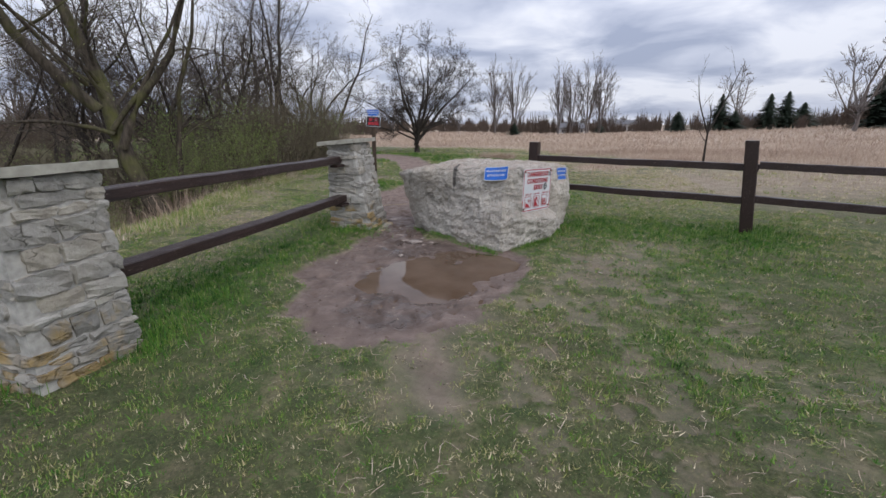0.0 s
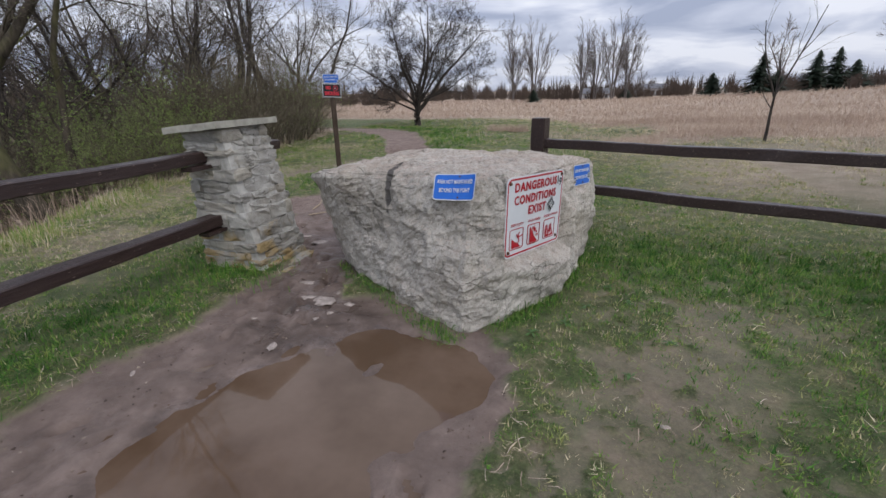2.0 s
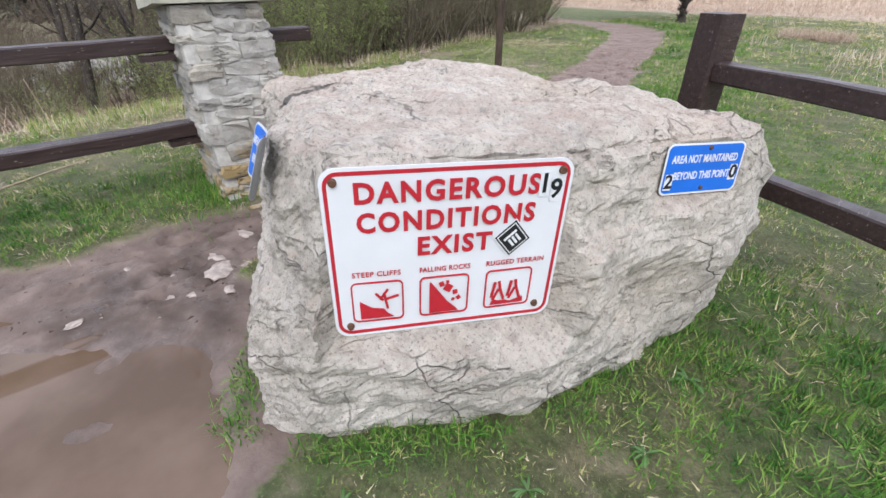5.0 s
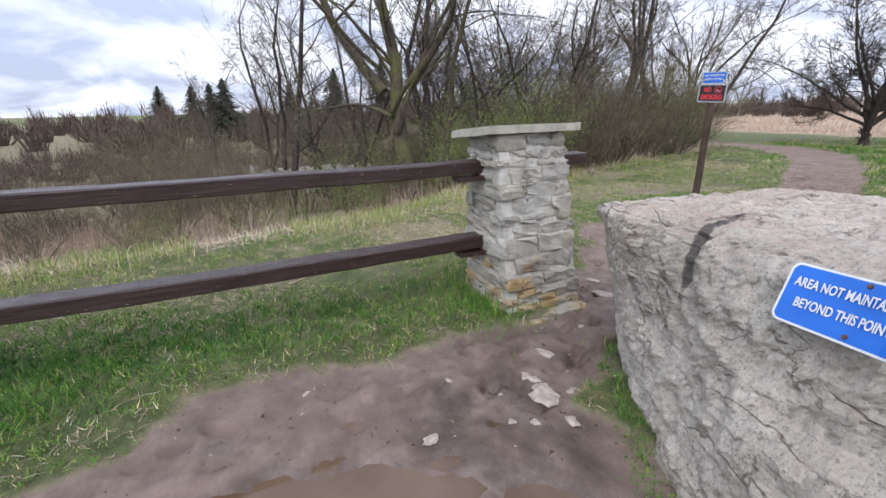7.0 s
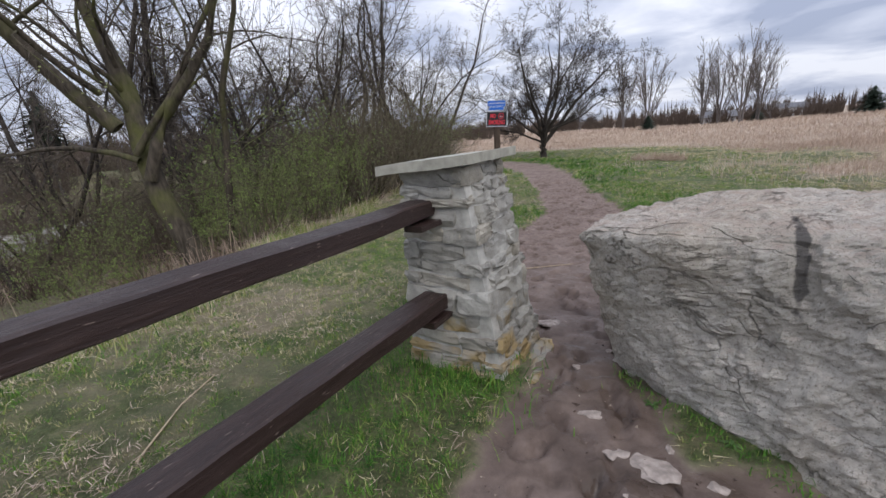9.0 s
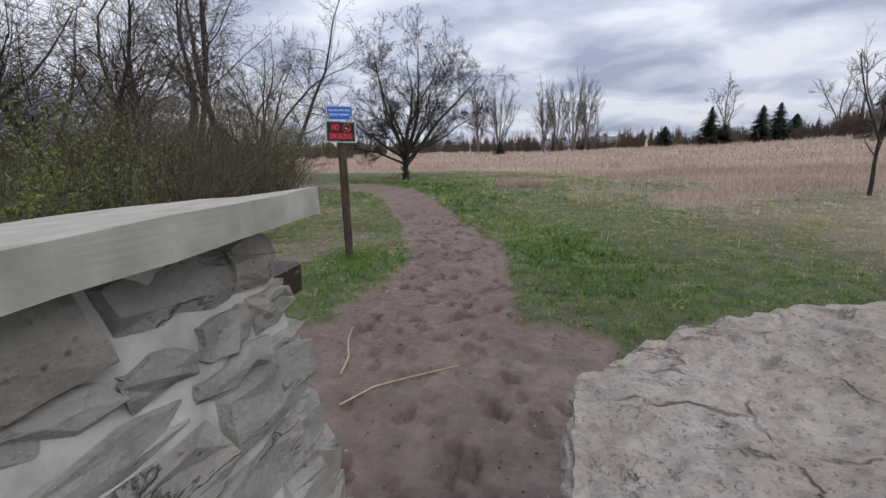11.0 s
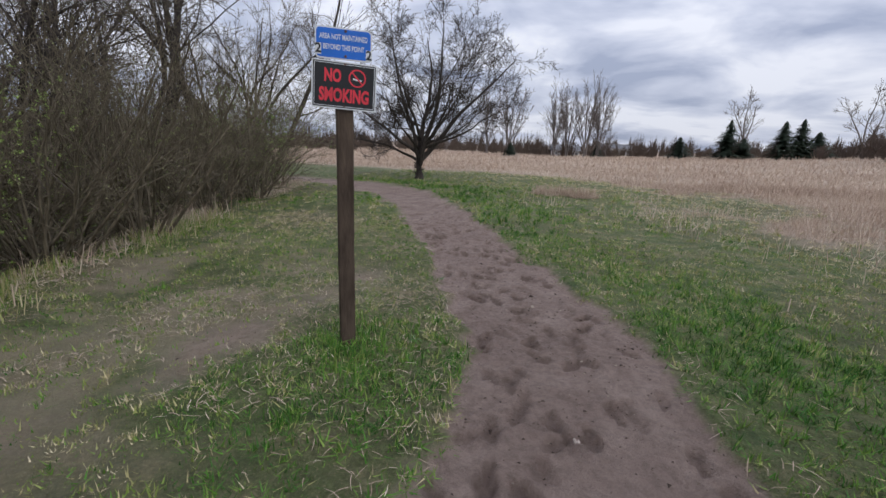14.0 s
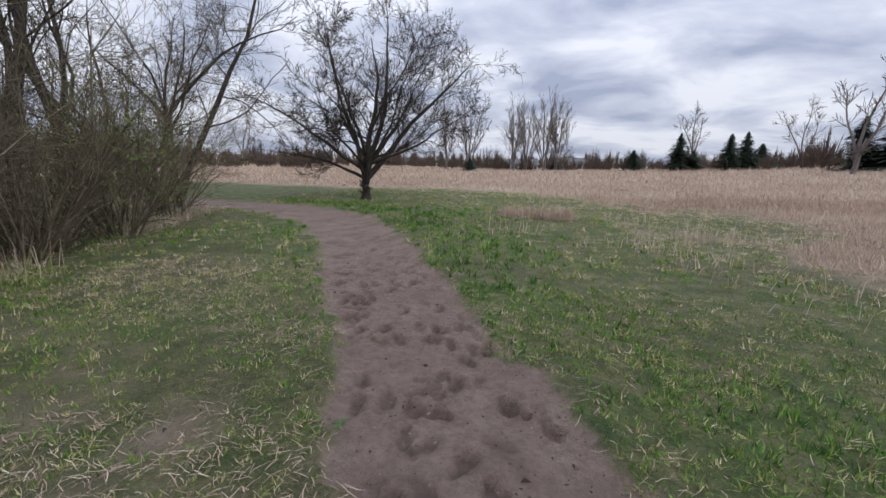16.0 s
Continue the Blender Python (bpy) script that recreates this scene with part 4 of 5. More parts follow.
def conifer(seed, height, width):
    rng = np.random.default_rng(seed)
    root = thing("conifer", (0, 0, 0), "dark green spruce standing at the far edge of the field", "tree", "field spruces")
    pts, rad = np.array([[[0, 0, 0], [0, 0, height * 0.5], [0, 0, height]]], float), np.array([[0.16, 0.1, 0.02]])
    v, f = tubes(pts, rad, 6)
    array_mesh("trunk", v, f, M_BARK, root)
    V = []
    for q in range(520):
        h = height * (0.06 + 0.94 * rng.random() ** 0.8)
        reach = width * (1 - h / height) ** 0.85 * rng.uniform(0.55, 1.1) + 0.12
        a = rng.uniform(0, math.tau)
        d, s = np.array([math.cos(a), math.sin(a), 0]), np.array([-math.sin(a), math.cos(a), 0])
        o = np.array([0, 0, h])
        for w in range(3):
            i, j = reach * w / 3, reach * (w + 1.25) / 3
            spread = reach * 0.26 * (1.1 - w / 3) + 0.06
            V.append([o + d * i + s * spread * rng.uniform(0.5, 1) - (0, 0, 0.16 * i), o + d * i - s * spread * rng.uniform(0.5, 1) - (0, 0, 0.16 * i + 0.05), o + d * j + (0, 0, rng.uniform(-0.3, 0.05) - 0.14 * j)])
    V = np.array(V)
    array_mesh("crown", V.reshape(-1, 3), np.arange(len(V) * 3).reshape(-1, 3), M_NEEDLE, root)
    return root


spruce = [conifer(201, 6.7, 3.9), conifer(202, 6.1, 3.4), conifer(203, 4.5, 4.2)]
for q, (k, x, y, s) in enumerate(((0, 28.8, 98.6, 1.08), (1, 34.2, 91.5, 1.05), (2, 24.2, 110.9, 1.05), (1, 37.2, 92.5, 1.1), (2, 40.5, 94, 1.05), (2, 31.5, 99, 0.9), (2, 7.9, 112, 0.62), (2, -9.3, 85.5, 0.58),
                                  (0, 37.0, 68, 0.95), (2, 39.5, 66, 1.3), (0, 41.5, 63, 1.15), (0, -72, -4, 1.0), (1, -70, 0, 1.1), (0, -78, 2, 1.1), (1, -66, 12, 1.1), (0, -74, 20, 1.3), (1, -60, 4, 1.2), (0, -62, 24, 1.25))):
    if q < 3:
        place(spruce[k], x, y, q * 70, s, 0.2)
    else:
        again(spruce[k], x, y, q * 67, s, 0.2)

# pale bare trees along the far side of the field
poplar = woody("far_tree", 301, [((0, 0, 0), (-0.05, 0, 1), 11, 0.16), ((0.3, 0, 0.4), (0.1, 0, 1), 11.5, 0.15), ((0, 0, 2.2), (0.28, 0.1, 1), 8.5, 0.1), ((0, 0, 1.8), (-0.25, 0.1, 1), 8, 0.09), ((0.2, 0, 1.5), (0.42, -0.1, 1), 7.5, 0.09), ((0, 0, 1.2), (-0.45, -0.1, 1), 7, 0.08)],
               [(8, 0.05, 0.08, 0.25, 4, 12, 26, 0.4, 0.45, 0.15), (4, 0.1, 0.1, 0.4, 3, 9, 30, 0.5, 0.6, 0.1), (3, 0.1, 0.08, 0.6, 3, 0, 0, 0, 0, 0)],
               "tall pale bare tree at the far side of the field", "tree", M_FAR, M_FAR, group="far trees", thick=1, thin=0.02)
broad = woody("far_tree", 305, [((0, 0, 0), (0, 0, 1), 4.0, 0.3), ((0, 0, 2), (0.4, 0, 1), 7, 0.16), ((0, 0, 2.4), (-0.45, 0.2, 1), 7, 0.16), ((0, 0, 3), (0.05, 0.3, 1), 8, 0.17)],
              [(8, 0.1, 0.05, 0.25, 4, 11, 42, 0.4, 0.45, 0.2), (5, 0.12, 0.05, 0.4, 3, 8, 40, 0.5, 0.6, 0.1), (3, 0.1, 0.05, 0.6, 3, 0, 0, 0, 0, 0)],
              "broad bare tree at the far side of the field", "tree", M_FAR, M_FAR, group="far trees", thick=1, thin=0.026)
for q, (k, x, y, s) in enumerate(((0, 4.5, 104, 1.2), (1, 33.5, 104, 1.05), (0, -1.5, 106, 1.15), (0, -10.3, 96, 1.1), (0, -15, 100, 1.15), (1, 31, 60, 0.95), (1, 48, 96, 1.0), (1, 40, 62, 0.95), (0, 7.5, 107, 1.15), (0, 1.5, 110, 1.1),
                                  (1, 11, 120, 0.6), (1, -38, 96, 0.8), (1, -52, 88, 0.85), (1, -26, 110, 0.8), (1, -46, 62, 0.8), (1, -60, 50, 0.8), (1, -78, 40, 0.9), (1, -85, 10, 0.9), (1, -56, 34, 0.8))):
    src = (poplar, broad)[k]
    if q < 2:
        place(src, x, y, q * 50, s, 0.2)
    else:
        again(src, x, y, q * 61, s, 0.2)


def far_woods():
    """Thickets that close the view all round, as many thin stems."""
    rng = np.random.default_rng(77)
    V = []
    for q in range(820):
        az = math.radians(rng.uniform(-135, 62))
        r = rng.uniform(112, 175) if az > -0.45 else rng.uniform(48, 120)
        if -0.45 > az > -0.7:
            r = rng.uniform(70, 130)
        if az > 0.42:
            r = rng.uniform(85, 130)
        x, y = r * math.sin(az), r * math.cos(az) + 4
        h = rng.uniform(2.6, 6.6) if az > -0.45 else rng.uniform(1.8, 4.6) * rng.uniform(0.8, 1.5)
        g = land_at(x, y) - 0.2
        w = rng.uniform(1.2, 3.0)
        n = 46
        a = rng.uniform(0, math.tau, n)
        lean = rng.random(n) * w
        foot = np.stack([x + np.cos(a) * lean * 0.45, y + np.sin(a) * lean * 0.45, np.full(n, g)], 1)
        tip = np.stack([x + np.cos(a) * lean, y + np.sin(a) * lean, g + h * rng.uniform(0.45, 1.0, n) * (1.1 - 0.35 * lean / w)], 1)
        s = np.array([math.cos(az), -math.sin(az), 0]) * rng.uniform(0.05, 0.16, (n, 1))
        V.append(np.stack([foot - s, foot + s, tip], 1))
        m = foot + (tip - foot) * rng.uniform(0.3, 0.8, (n, 1))
        t2 = m + rng.normal(0, 1, (n, 3)) * (0.7, 0.7, 0.35) + (0, 0, 0.7)
        V.append(np.stack([m - s * 0.7, m + s * 0.7, t2], 1))
    for q in range(260):
        az, r = math.radians(rng.uniform(-132, -60)), rng.uniform(16, 50)
        x, y = r * math.sin(az), r * math.cos(az) + 4
        h, w, n = rng.uniform(0.8, 2.3), rng.uniform(0.8, 2.2), 70
        g = land_at(x, y) - 0.1
        a = rng.uniform(0, math.tau, n)
        lean = rng.random(n) * w
        foot = np.stack([x + np.cos(a) * lean * 0.5, y + np.sin(a) * lean * 0.5, np.full(n, g)], 1)
        tip = np.stack([x + np.cos(a) * lean, y + np.sin(a) * lean, g + h * rng.uniform(0.35, 1.0, n)], 1)
        s = np.array([math.cos(az), -math.sin(az), 0]) * rng.uniform(0.008, 0.026, (n, 1))
        V.append(np.stack([foot - s, foot + s, tip], 1))
        m = foot + (tip - foot) * rng.uniform(0.3, 0.8, (n, 1))
        V.append(np.stack([m - s * 0.8, m + s * 0.8, m + rng.normal(0, 0.3, (n, 3)) + (0, 0, 0.25)], 1))
    V = np.concatenate(V)
    ob = array_mesh("far_woods", V.reshape(-1, 3), np.arange(len(V) * 3).reshape(-1, 3), M_THICKET)
    tagged(ob, "distant brown leafless thickets round the field and valley", "woods", kind="stuff")


M_THICKET = bark_material("brown_thicket", (0.07, 0.054, 0.045), (0.15, 0.115, 0.092))
far_woods()


# ---- grasses ----
def blades(name, x, y, length, width, tint, label, lean=0.45, curl=False, seed=0, lift=0.0):
    rng = np.random.default_rng(900 + seed)
    n = len(x)
    z = land(x, y) - 0.006 + lift
    a = rng.uniform(0, math.tau, n)
    s = np.stack([np.cos(a), np.sin(a), np.zeros(n)], 1) * (width / 2)[:, None]
    b = rng.uniform(0, math.tau, n)
    k = length * lean * rng.random(n) ** 0.7 * 1.3
    top = np.sqrt(np.maximum(length ** 2 - k ** 2, (0.25 * length) ** 2))
    o = np.stack([x, y, z], 1)
    tip = o + np.stack([np.cos(b) * k, np.sin(b) * k, top], 1)
    if not curl:
        V = np.stack([o - s, o + s, tip], 1)
        ob = array_mesh(name, V.reshape(-1, 3), np.arange(n * 3).reshape(-1, 3), M_STRAW if "dry" in name or "weed" in name else M_GRASS, tint=np.repeat(tint, 3))
    else:
        mid = o + np.stack([np.cos(b) * k * 0.35, np.sin(b) * k * 0.35, top * 0.75], 1)
        end = o + np.stack([np.cos(b) * k * 1.2, np.sin(b) * k * 1.2, top * rng.uniform(0.55, 0.95, n)], 1)
        V = np.stack([o - s, o + s, mid + s * 0.7, mid - s * 0.7, end], 1).reshape(-1, 3)
        i = np.arange(n)[:, None] * 5
        F = np.concatenate([i + [0, 1, 2], i + [0, 2, 3], i + [3, 2, 4]])
        ob = array_mesh(name, V, F, M_STRAW if "dry" in name or "weed" in name else M_GRASS, tint=np.repeat(tint, 5))
    return tagged(ob, label, "grass", kind="stuff")


def lushness(x, y):
    n = fbm(x, y, 0.7, 3, 51)
    v = np.exp(-((x + 3.45) / 0.75) ** 2) * sstep(y, 1.0, 2.2) * (1 - sstep(y, 6.2, 7.5))
    v = np.maximum(v, np.exp(-(np.hypot(x + 4.75, (y - 11.0) * 0.75) / 0.75) ** 2))
    v = np.maximum(v, 0.9 * np.exp(-((trail_distance(x, y) - 0.9) / 0.9) ** 2) * sstep(y, 9, 12) * sstep(x + 0.6 * (y - 11), -4.2, -2.2))
    v = np.maximum(v, 0.9 * np.exp(-(capsule(x, y, (0.3, 7.4, 0.2), (2.7, 7.1, 0.25)) / 0.7) ** 2))
    return np.clip(v * 0.9 + (n - 0.5) * 1.1, 0, 1)


def lawn(name, seed, x0, x1, y0, y1, density, length, width, per=13):
    """Turf as small clumps of blades that lean out from their middle."""
    rng = np.random.default_rng(seed)
    n = int((x1 - x0) * (y1 - y0) * density / per)
    x, y = rng.uniform(x0, x1, n), rng.uniform(y0, y1, n)
    m = mud_amount(x, y)
    lush = lushness(x, y)
    patch = sstep(fbm(x, y, 3.2, 4, 61), 0.42, 0.56) * (0.45 + 0.55 * sstep(fbm(x, y, 11.0, 2, 63), 0.36, 0.56))
    bankx = np.interp(y, BANK_Y, BANK_X)
    keep = rng.random(n) < np.clip((1 - m * 1.12) * (0.3 + 0.7 * patch + 0.5 * lush), 0, 1) * (1 - 0.92 * field_amount(x, y)) * (1 - 0.8 * sstep(bankx - x, 0.3, 2.0))
    keep &= ~((x > -3.5) & (x < -2.8) & (y > 6.05) & (y < 6.72)) & ~((x > -3.55) & (x < -2.85) & (y > 1.52) & (y < 2.16))
    keep &= (puddle_depth(x, y) < 0.1)
    x, y, lush, patch = x[keep], y[keep], lush[keep], patch[keep]
    k = len(x)
    pale = fbm(x, y, 0.45, 3, 71)
    dead = rng.random(k) > 0.86 + 0.06 * sstep(y, 8, 10) + 0.12 * lush - 0.3 * (pale - 0.45)
    hue = 0.38 - 0.3 * lush + rng.normal(0, 0.2, k) + 0.42 * dead + 0.5 * (pale - 0.5) - 0.1 * (patch - 0.5) + 0.16 * sstep(-3.9 - x, 0, 0.8) * (1 - lush) + 0.22 * sstep(x + 0.5 * y, 5, 9) * (1 - lush) + 0.3 * sstep(y, 8.5, 13) * sstep(x + 0.25 * (y - 9), 0, 3)
    size = length * rng.uniform(0.45, 1.3, k) * (0.75 + 0.75 * lush)
    g = np.repeat(np.arange(k), per)
    a = rng.uniform(0, math.tau, len(g))
    r = np.abs(rng.normal(0, 0.022 + width * 1.2, len(g)))
    blades(name, x[g] + np.cos(a) * r, y[g] + np.sin(a) * r, size[g] * rng.uniform(0.6, 1.2, len(g)), width * rng.uniform(0.6, 1.35, len(g)),
           np.clip(hue[g] + rng.normal(0, 0.09, len(g)) + 0.4 * (rng.random(len(g)) > 0.91), 0, 1), "short spring turf, green with dead straw", 1.15, seed=seed)


lawn("turf", 1, -5.6, 4.2, 0.5, 4.2, 8600, 0.05, 0.0078)
lawn("turf", 2, -7.0, 4.5, 4.2, 9.0, 7000, 0.054, 0.0076)
lawn("turf", 3, -9.0, 3.5, 9.0, 15.5, 4200, 0.058, 0.0095)
lawn("turf", 4, -11.0, 7.0, 15.5, 31.0, 700, 0.09, 0.018)
lawn("turf", 5, 4.2, 12.0, 1.5, 15.5, 520, 0.09, 0.012)


def tufts():
    """Longer green grass at the foot of the boulder, pillars and posts."""
    rng = np.random.default_rng(41)
    line = [(-2.2, 6.5), (-1.9, 6.2), (-1.38, 5.83), (-1.0, 5.58), (-0.7, 5.42), (-0.42, 5.66), (0.0, 6.3), (0.02, 6.8), (0.06, 7.2), (0.02, 7.6)]
    X, Y, L = [], [], []
    for (a, b), (c, d) in zip(line, line[1:]):
        n = int(math.hypot(c - a, d - b) * (500 if c < -0.75 else 850))
        t = rng.random(n)
        gate = vnoise(a + (c - a) * t, b + (d - b) * t, 5.0, 4) > 0.32
        X.append((a + (c - a) * t + rng.normal(0, 0.05, n))[gate])
        Y.append((b + (d - b) * t + rng.normal(0, 0.05, n))[gate])
        L.append((rng.uniform(0.02, 0.1, n) * (0.7 if c < -0.75 else 1.0))[gate])
    for cx, cy, r, n in ((-4.93, 11.1, 0.2, 700), (2.72, 7.08, 0.18, 500), (-3.1, 5.98, 0.22, 900), (-2.9, 2.3, 0.2, 700), (-3.3, 1.45, 0.2, 500), (-0.46, 8.18, 0.15, 300)):
        X.append(cx + rng.normal(0, r, n))
        Y.append(cy + rng.normal(0, r, n))
        L.append(rng.uniform(0.06, 0.17, n))
    x, y, l = np.concatenate(X), np.concatenate(Y), np.concatenate(L)
    blades("tall_turf", x, y, l, rng.uniform(0.004, 0.008, len(x)), np.clip(rng.normal(0.2, 0.17, len(x)), 0, 1), "longer green grass at the foot of stones and posts", 0.95, True, 42)


tufts()


def dry_field():
    rng = np.random.default_rng(43)
    X, Y, L, W = [], [], [], []
    for x0, x1, y0, y1, n, h, w in ((-4, 16, 17, 29, 150000, 0.32, 0.011), (-25, 40, 24, 45, 90000, 0.42, 0.03), (-60, 80, 42, 80, 60000, 0.6, 0.07), (-70, 110, 78, 125, 35000, 0.9, 0.13), (8, 45, 6, 30, 26000, 0.55, 0.027)):
        x, y = rng.uniform(x0, x1, n), rng.uniform(y0, y1, n)
        f = np.maximum(field_amount(x, y), sstep(x + y * 0.2, 9, 14))
        keep = (rng.random(n) < f) & (mud_amount(x, y) < 0.3) & (np.hypot(x + 8.4, y - 25) > 2.6)
        x, y, f = x[keep], y[keep], f[keep]
        X.append(x), Y.append(y)
        L.append((0.3 + 0.7 * f ** 2) * h * rng.uniform(0.4, 1.05, len(x)) * (0.5 + 0.7 * fbm(x, y, 0.6, 3, 81)))
        W.append(w * rng.uniform(0.6, 1.3, len(x)))
    x, y, l, w = (np.concatenate(q) for q in (X, Y, L, W))
    blades("dry_field_grass", x, y, l, w, np.clip(0.2 + 0.6 * fbm(x, y, 0.35, 4, 91) + rng.normal(0, 0.18, len(x)), 0, 1), "tall tan dead grass of the open field", 1.15, seed=44)
    n = 5200
    x = rng.uniform(-4.5, 9, n)
    y = 18.8 - 0.35 * x + rng.normal(0, 2.0, n)
    gate = (vnoise(x, y, 0.8, 6) > 0.5) & (trail_distance(x, y) > 1.6)
    x, y = x[gate], y[gate]
    blades("dry_margin_grass", x, y, rng.uniform(0.15, 0.4, len(x)), rng.uniform(0.006, 0.014, len(x)), np.clip(rng.normal(0.7, 0.2, len(x)), 0, 1), "loose pale straw at the field's edge", 0.9, True, 45)


dry_field()


def bank_weeds():
    rng = np.random.default_rng(47)
    n = 24000
    y = rng.uniform(-2, 21, n)
    edge = np.interp(y, BANK_Y, BANK_X)
    x = edge - np.abs(rng.normal(0.0, 2.5, n)) + 0.25 * rng.random(n)
    gate = vnoise(x, y, 1.3, 9) > 0.3
    x, y = x[gate], y[gate]
    k = len(x)
    blades("bank_weeds", x, y, rng.uniform(0.12, 0.6, k) * (0.3 + 1.0 * vnoise(x, y, 1.1, 3) ** 2), rng.uniform(0.005, 0.012, k), np.clip(rng.normal(0.62, 0.28, k), 0, 1), "dead pale weeds arching over the bank's edge", 1.5, True, 48)
    n = 30000
    y = rng.uniform(-1, 16, n)
    x = np.interp(y, BANK_Y, BANK_X) - np.abs(rng.normal(0.2, 1.4, n)) + 0.5 * rng.random(n)
    gate = vnoise(x, y, 1.1, 12) > 0.42
    x, y = x[gate], y[gate]
    blades("bank_grass", x, y, rng.uniform(0.08, 0.26, len(x)), rng.uniform(0.005, 0.01, len(x)), np.clip(rng.normal(0.6, 0.25, len(x)), 0, 1), "rough green grass down the bank", 1.0, True, 49)

    n = 52000
    x, y = rng.uniform(-19, -6.4, n), rng.uniform(-6, 12, n)
    gate = (vnoise(x, y, 0.6, 15) > 0.42) & (np.interp(y, BANK_Y, BANK_X) - x > 1.0)
    x, y = x[gate], y[gate]
    blades("bramble_weeds", x, y, rng.uniform(0.2, 1.0, len(x)), rng.uniform(0.004, 0.01, len(x)), np.clip(rng.normal(0.1, 0.3, len(x)), 0, 1), "tangled dead brambles and weeds below the bank", 1.0, True, 55)


bank_weeds()


def straw_litter():
    """Dead stalks lying flat through the turf on the bank side and along the mud."""
    rng = np.random.default_rng(53)
    n = 130000
    x, y = rng.uniform(-8.2, 4.0, n), rng.uniform(1.0, 16.0, n)
    edge = np.interp(y, BANK_Y, BANK_X)
    bank = sstep(-3.4 - x, 0.0, 0.6) * (1 - sstep(edge - x, 0.2, 1.2))
    chance = 0.95 * bank * sstep(fbm(x, y, 1.1, 3, 23), 0.36, 0.6) * (1 - 0.75 * lushness(x, y))
    rim = np.exp(-((np.minimum(trail_distance(x, y), entry_distance(x, y)) - 0.12) / 0.16) ** 2)
    chance = np.maximum(np.maximum(chance, 0.3 * rim), 0.1 * sstep(fbm(x, y, 0.8, 3, 27), 0.48, 0.62))
    keep = (rng.random(n) < chance) & (mud_amount(x, y) < 0.5) & ~((x > -3.7) & (x < -2.7) & (y > 5.9) & (y < 6.9))
    keep &= ~((x > -2.3) & (x < 0.2) & (y > 5.4) & (y < 7.7))
    x, y = x[keep], y[keep]
    k = len(x)
    a = rng.uniform(0, math.tau, k)
    l = rng.uniform(0.03, 0.1, k)
    w = rng.uniform(0.0008, 0.0018, k)
    h0, h1 = rng.uniform(0.006, 0.03, k), rng.uniform(0.006, 0.03, k)
    d = np.stack([np.cos(a), np.sin(a)], 1)
    s = np.stack([-np.sin(a) * w, np.cos(a) * w], 1)
    p0 = np.stack([x, y], 1)
    p1 = p0 + d * (l * 0.5)[:, None] + s * rng.normal(0, 3.0, k)[:, None]
    p2 = p0 + d * l[:, None]
    z0, z1, z2 = land(*p0.T) + h0, land(*p1.T) + (h0 + h1) * 0.62, land(*p2.T) + h1
    V = np.stack([np.column_stack([p0 - s, z0]), np.column_stack([p0 + s, z0]), np.column_stack([p1 + s, z1]), np.column_stack([p1 - s, z1]),
                  np.column_stack([p2 + s * 0.5, z2]), np.column_stack([p2 - s * 0.5, z2])], 1)
    i = np.arange(k)[:, None] * 6
    F = np.concatenate([i + [0, 1, 2, 3], i + [3, 2, 4, 5]])
    ob = array_mesh("straw_litter", V.reshape(-1, 3), F, M_STRAW, tint=np.repeat(np.clip(rng.normal(0.42, 0.28, k), 0, 1), 6))
    tagged(ob, "dead pale stalks lying through the turf", "straw", kind="stuff")


straw_litter()


def weed(x, y, seed, size):
    """A low rosette of broad, arching leaves."""
    rng = random.Random(seed)
    root = thing("weed", (x, y, land_at(x, y)), "low green broad-leaved weed rooted in the turf", "weed", "broad-leaved weeds")
    for q in range(rng.randint(8, 12)):
        a, l, w = rng.uniform(0, math.tau), size * rng.uniform(0.6, 1.1), size * rng.uniform(0.12, 0.2)
        d, n = Vector((math.cos(a), math.sin(a), 0)), Vector((-math.sin(a), math.cos(a), 0))
        up = rng.uniform(0.35, 1.0)
        bm = bmesh.new()
        rows = []
        for t in (0.0, 0.25, 0.5, 0.75, 1.0):
            c = d * (l * t) + Vector((0, 0, l * up * (t - 0.85 * t * t) + 0.004))
            half = n * (w * (0.15 + 1.7 * t * (1.05 - t)))
            rows.append([bm.verts.new(c - half + Vector((0, 0, half.length * 0.35))), bm.verts.new(c), bm.verts.new(c + half + Vector((0, 0, half.length * 0.35)))])
        for u, v in zip(rows, rows[1:]):
            for b in (0, 1):
                bm.faces.new((u[b], u[b + 1], v[b + 1], v[b]))
        part("leaf", bm, M_WEED, root)


M_WEED = plain("fresh_weed_leaves", (0.06, 0.125, 0.028), 0.5, var=0.35, scale=14)
for q, (x, y, z) in enumerate(((0.02, 5.82, 0.13), (0.16, 6.12, 0.11), (-0.2, 5.62, 0.12), (0.34, 6.55, 0.13), (0.28, 7.0, 0.15), (0.48, 6.25, 0.1), (0.7, 5.75, 0.1),
                               (0.9, 6.6, 0.1), (-1.62, 5.98, 0.09), (-1.98, 6.2, 0.1), (-3.02, 5.9, 0.11), (-3.7, 5.3, 0.11), (0.42, 5.3, 0.09), (-2.7, 9.6, 0.12), (-4.55, 11.35, 0.13), (-4.7, 12.9, 0.11))):
    weed(x, y, 400 + q, z * 0.55)


def tussock(x, y, seed, size):
    rng = np.random.default_rng(seed)
    n = 900
    a, r = rng.uniform(0, math.tau, n), size * np.sqrt(rng.random(n))
    blades("dry_tussock", x + np.cos(a) * r * 1.3, y + np.sin(a) * r, rng.uniform(0.15, 0.42, n), rng.uniform(0.006, 0.014, n), np.clip(rng.normal(0.5, 0.25, n), 0, 1), "flattened tussock of dead straw on the grass", 0.95, True, seed)


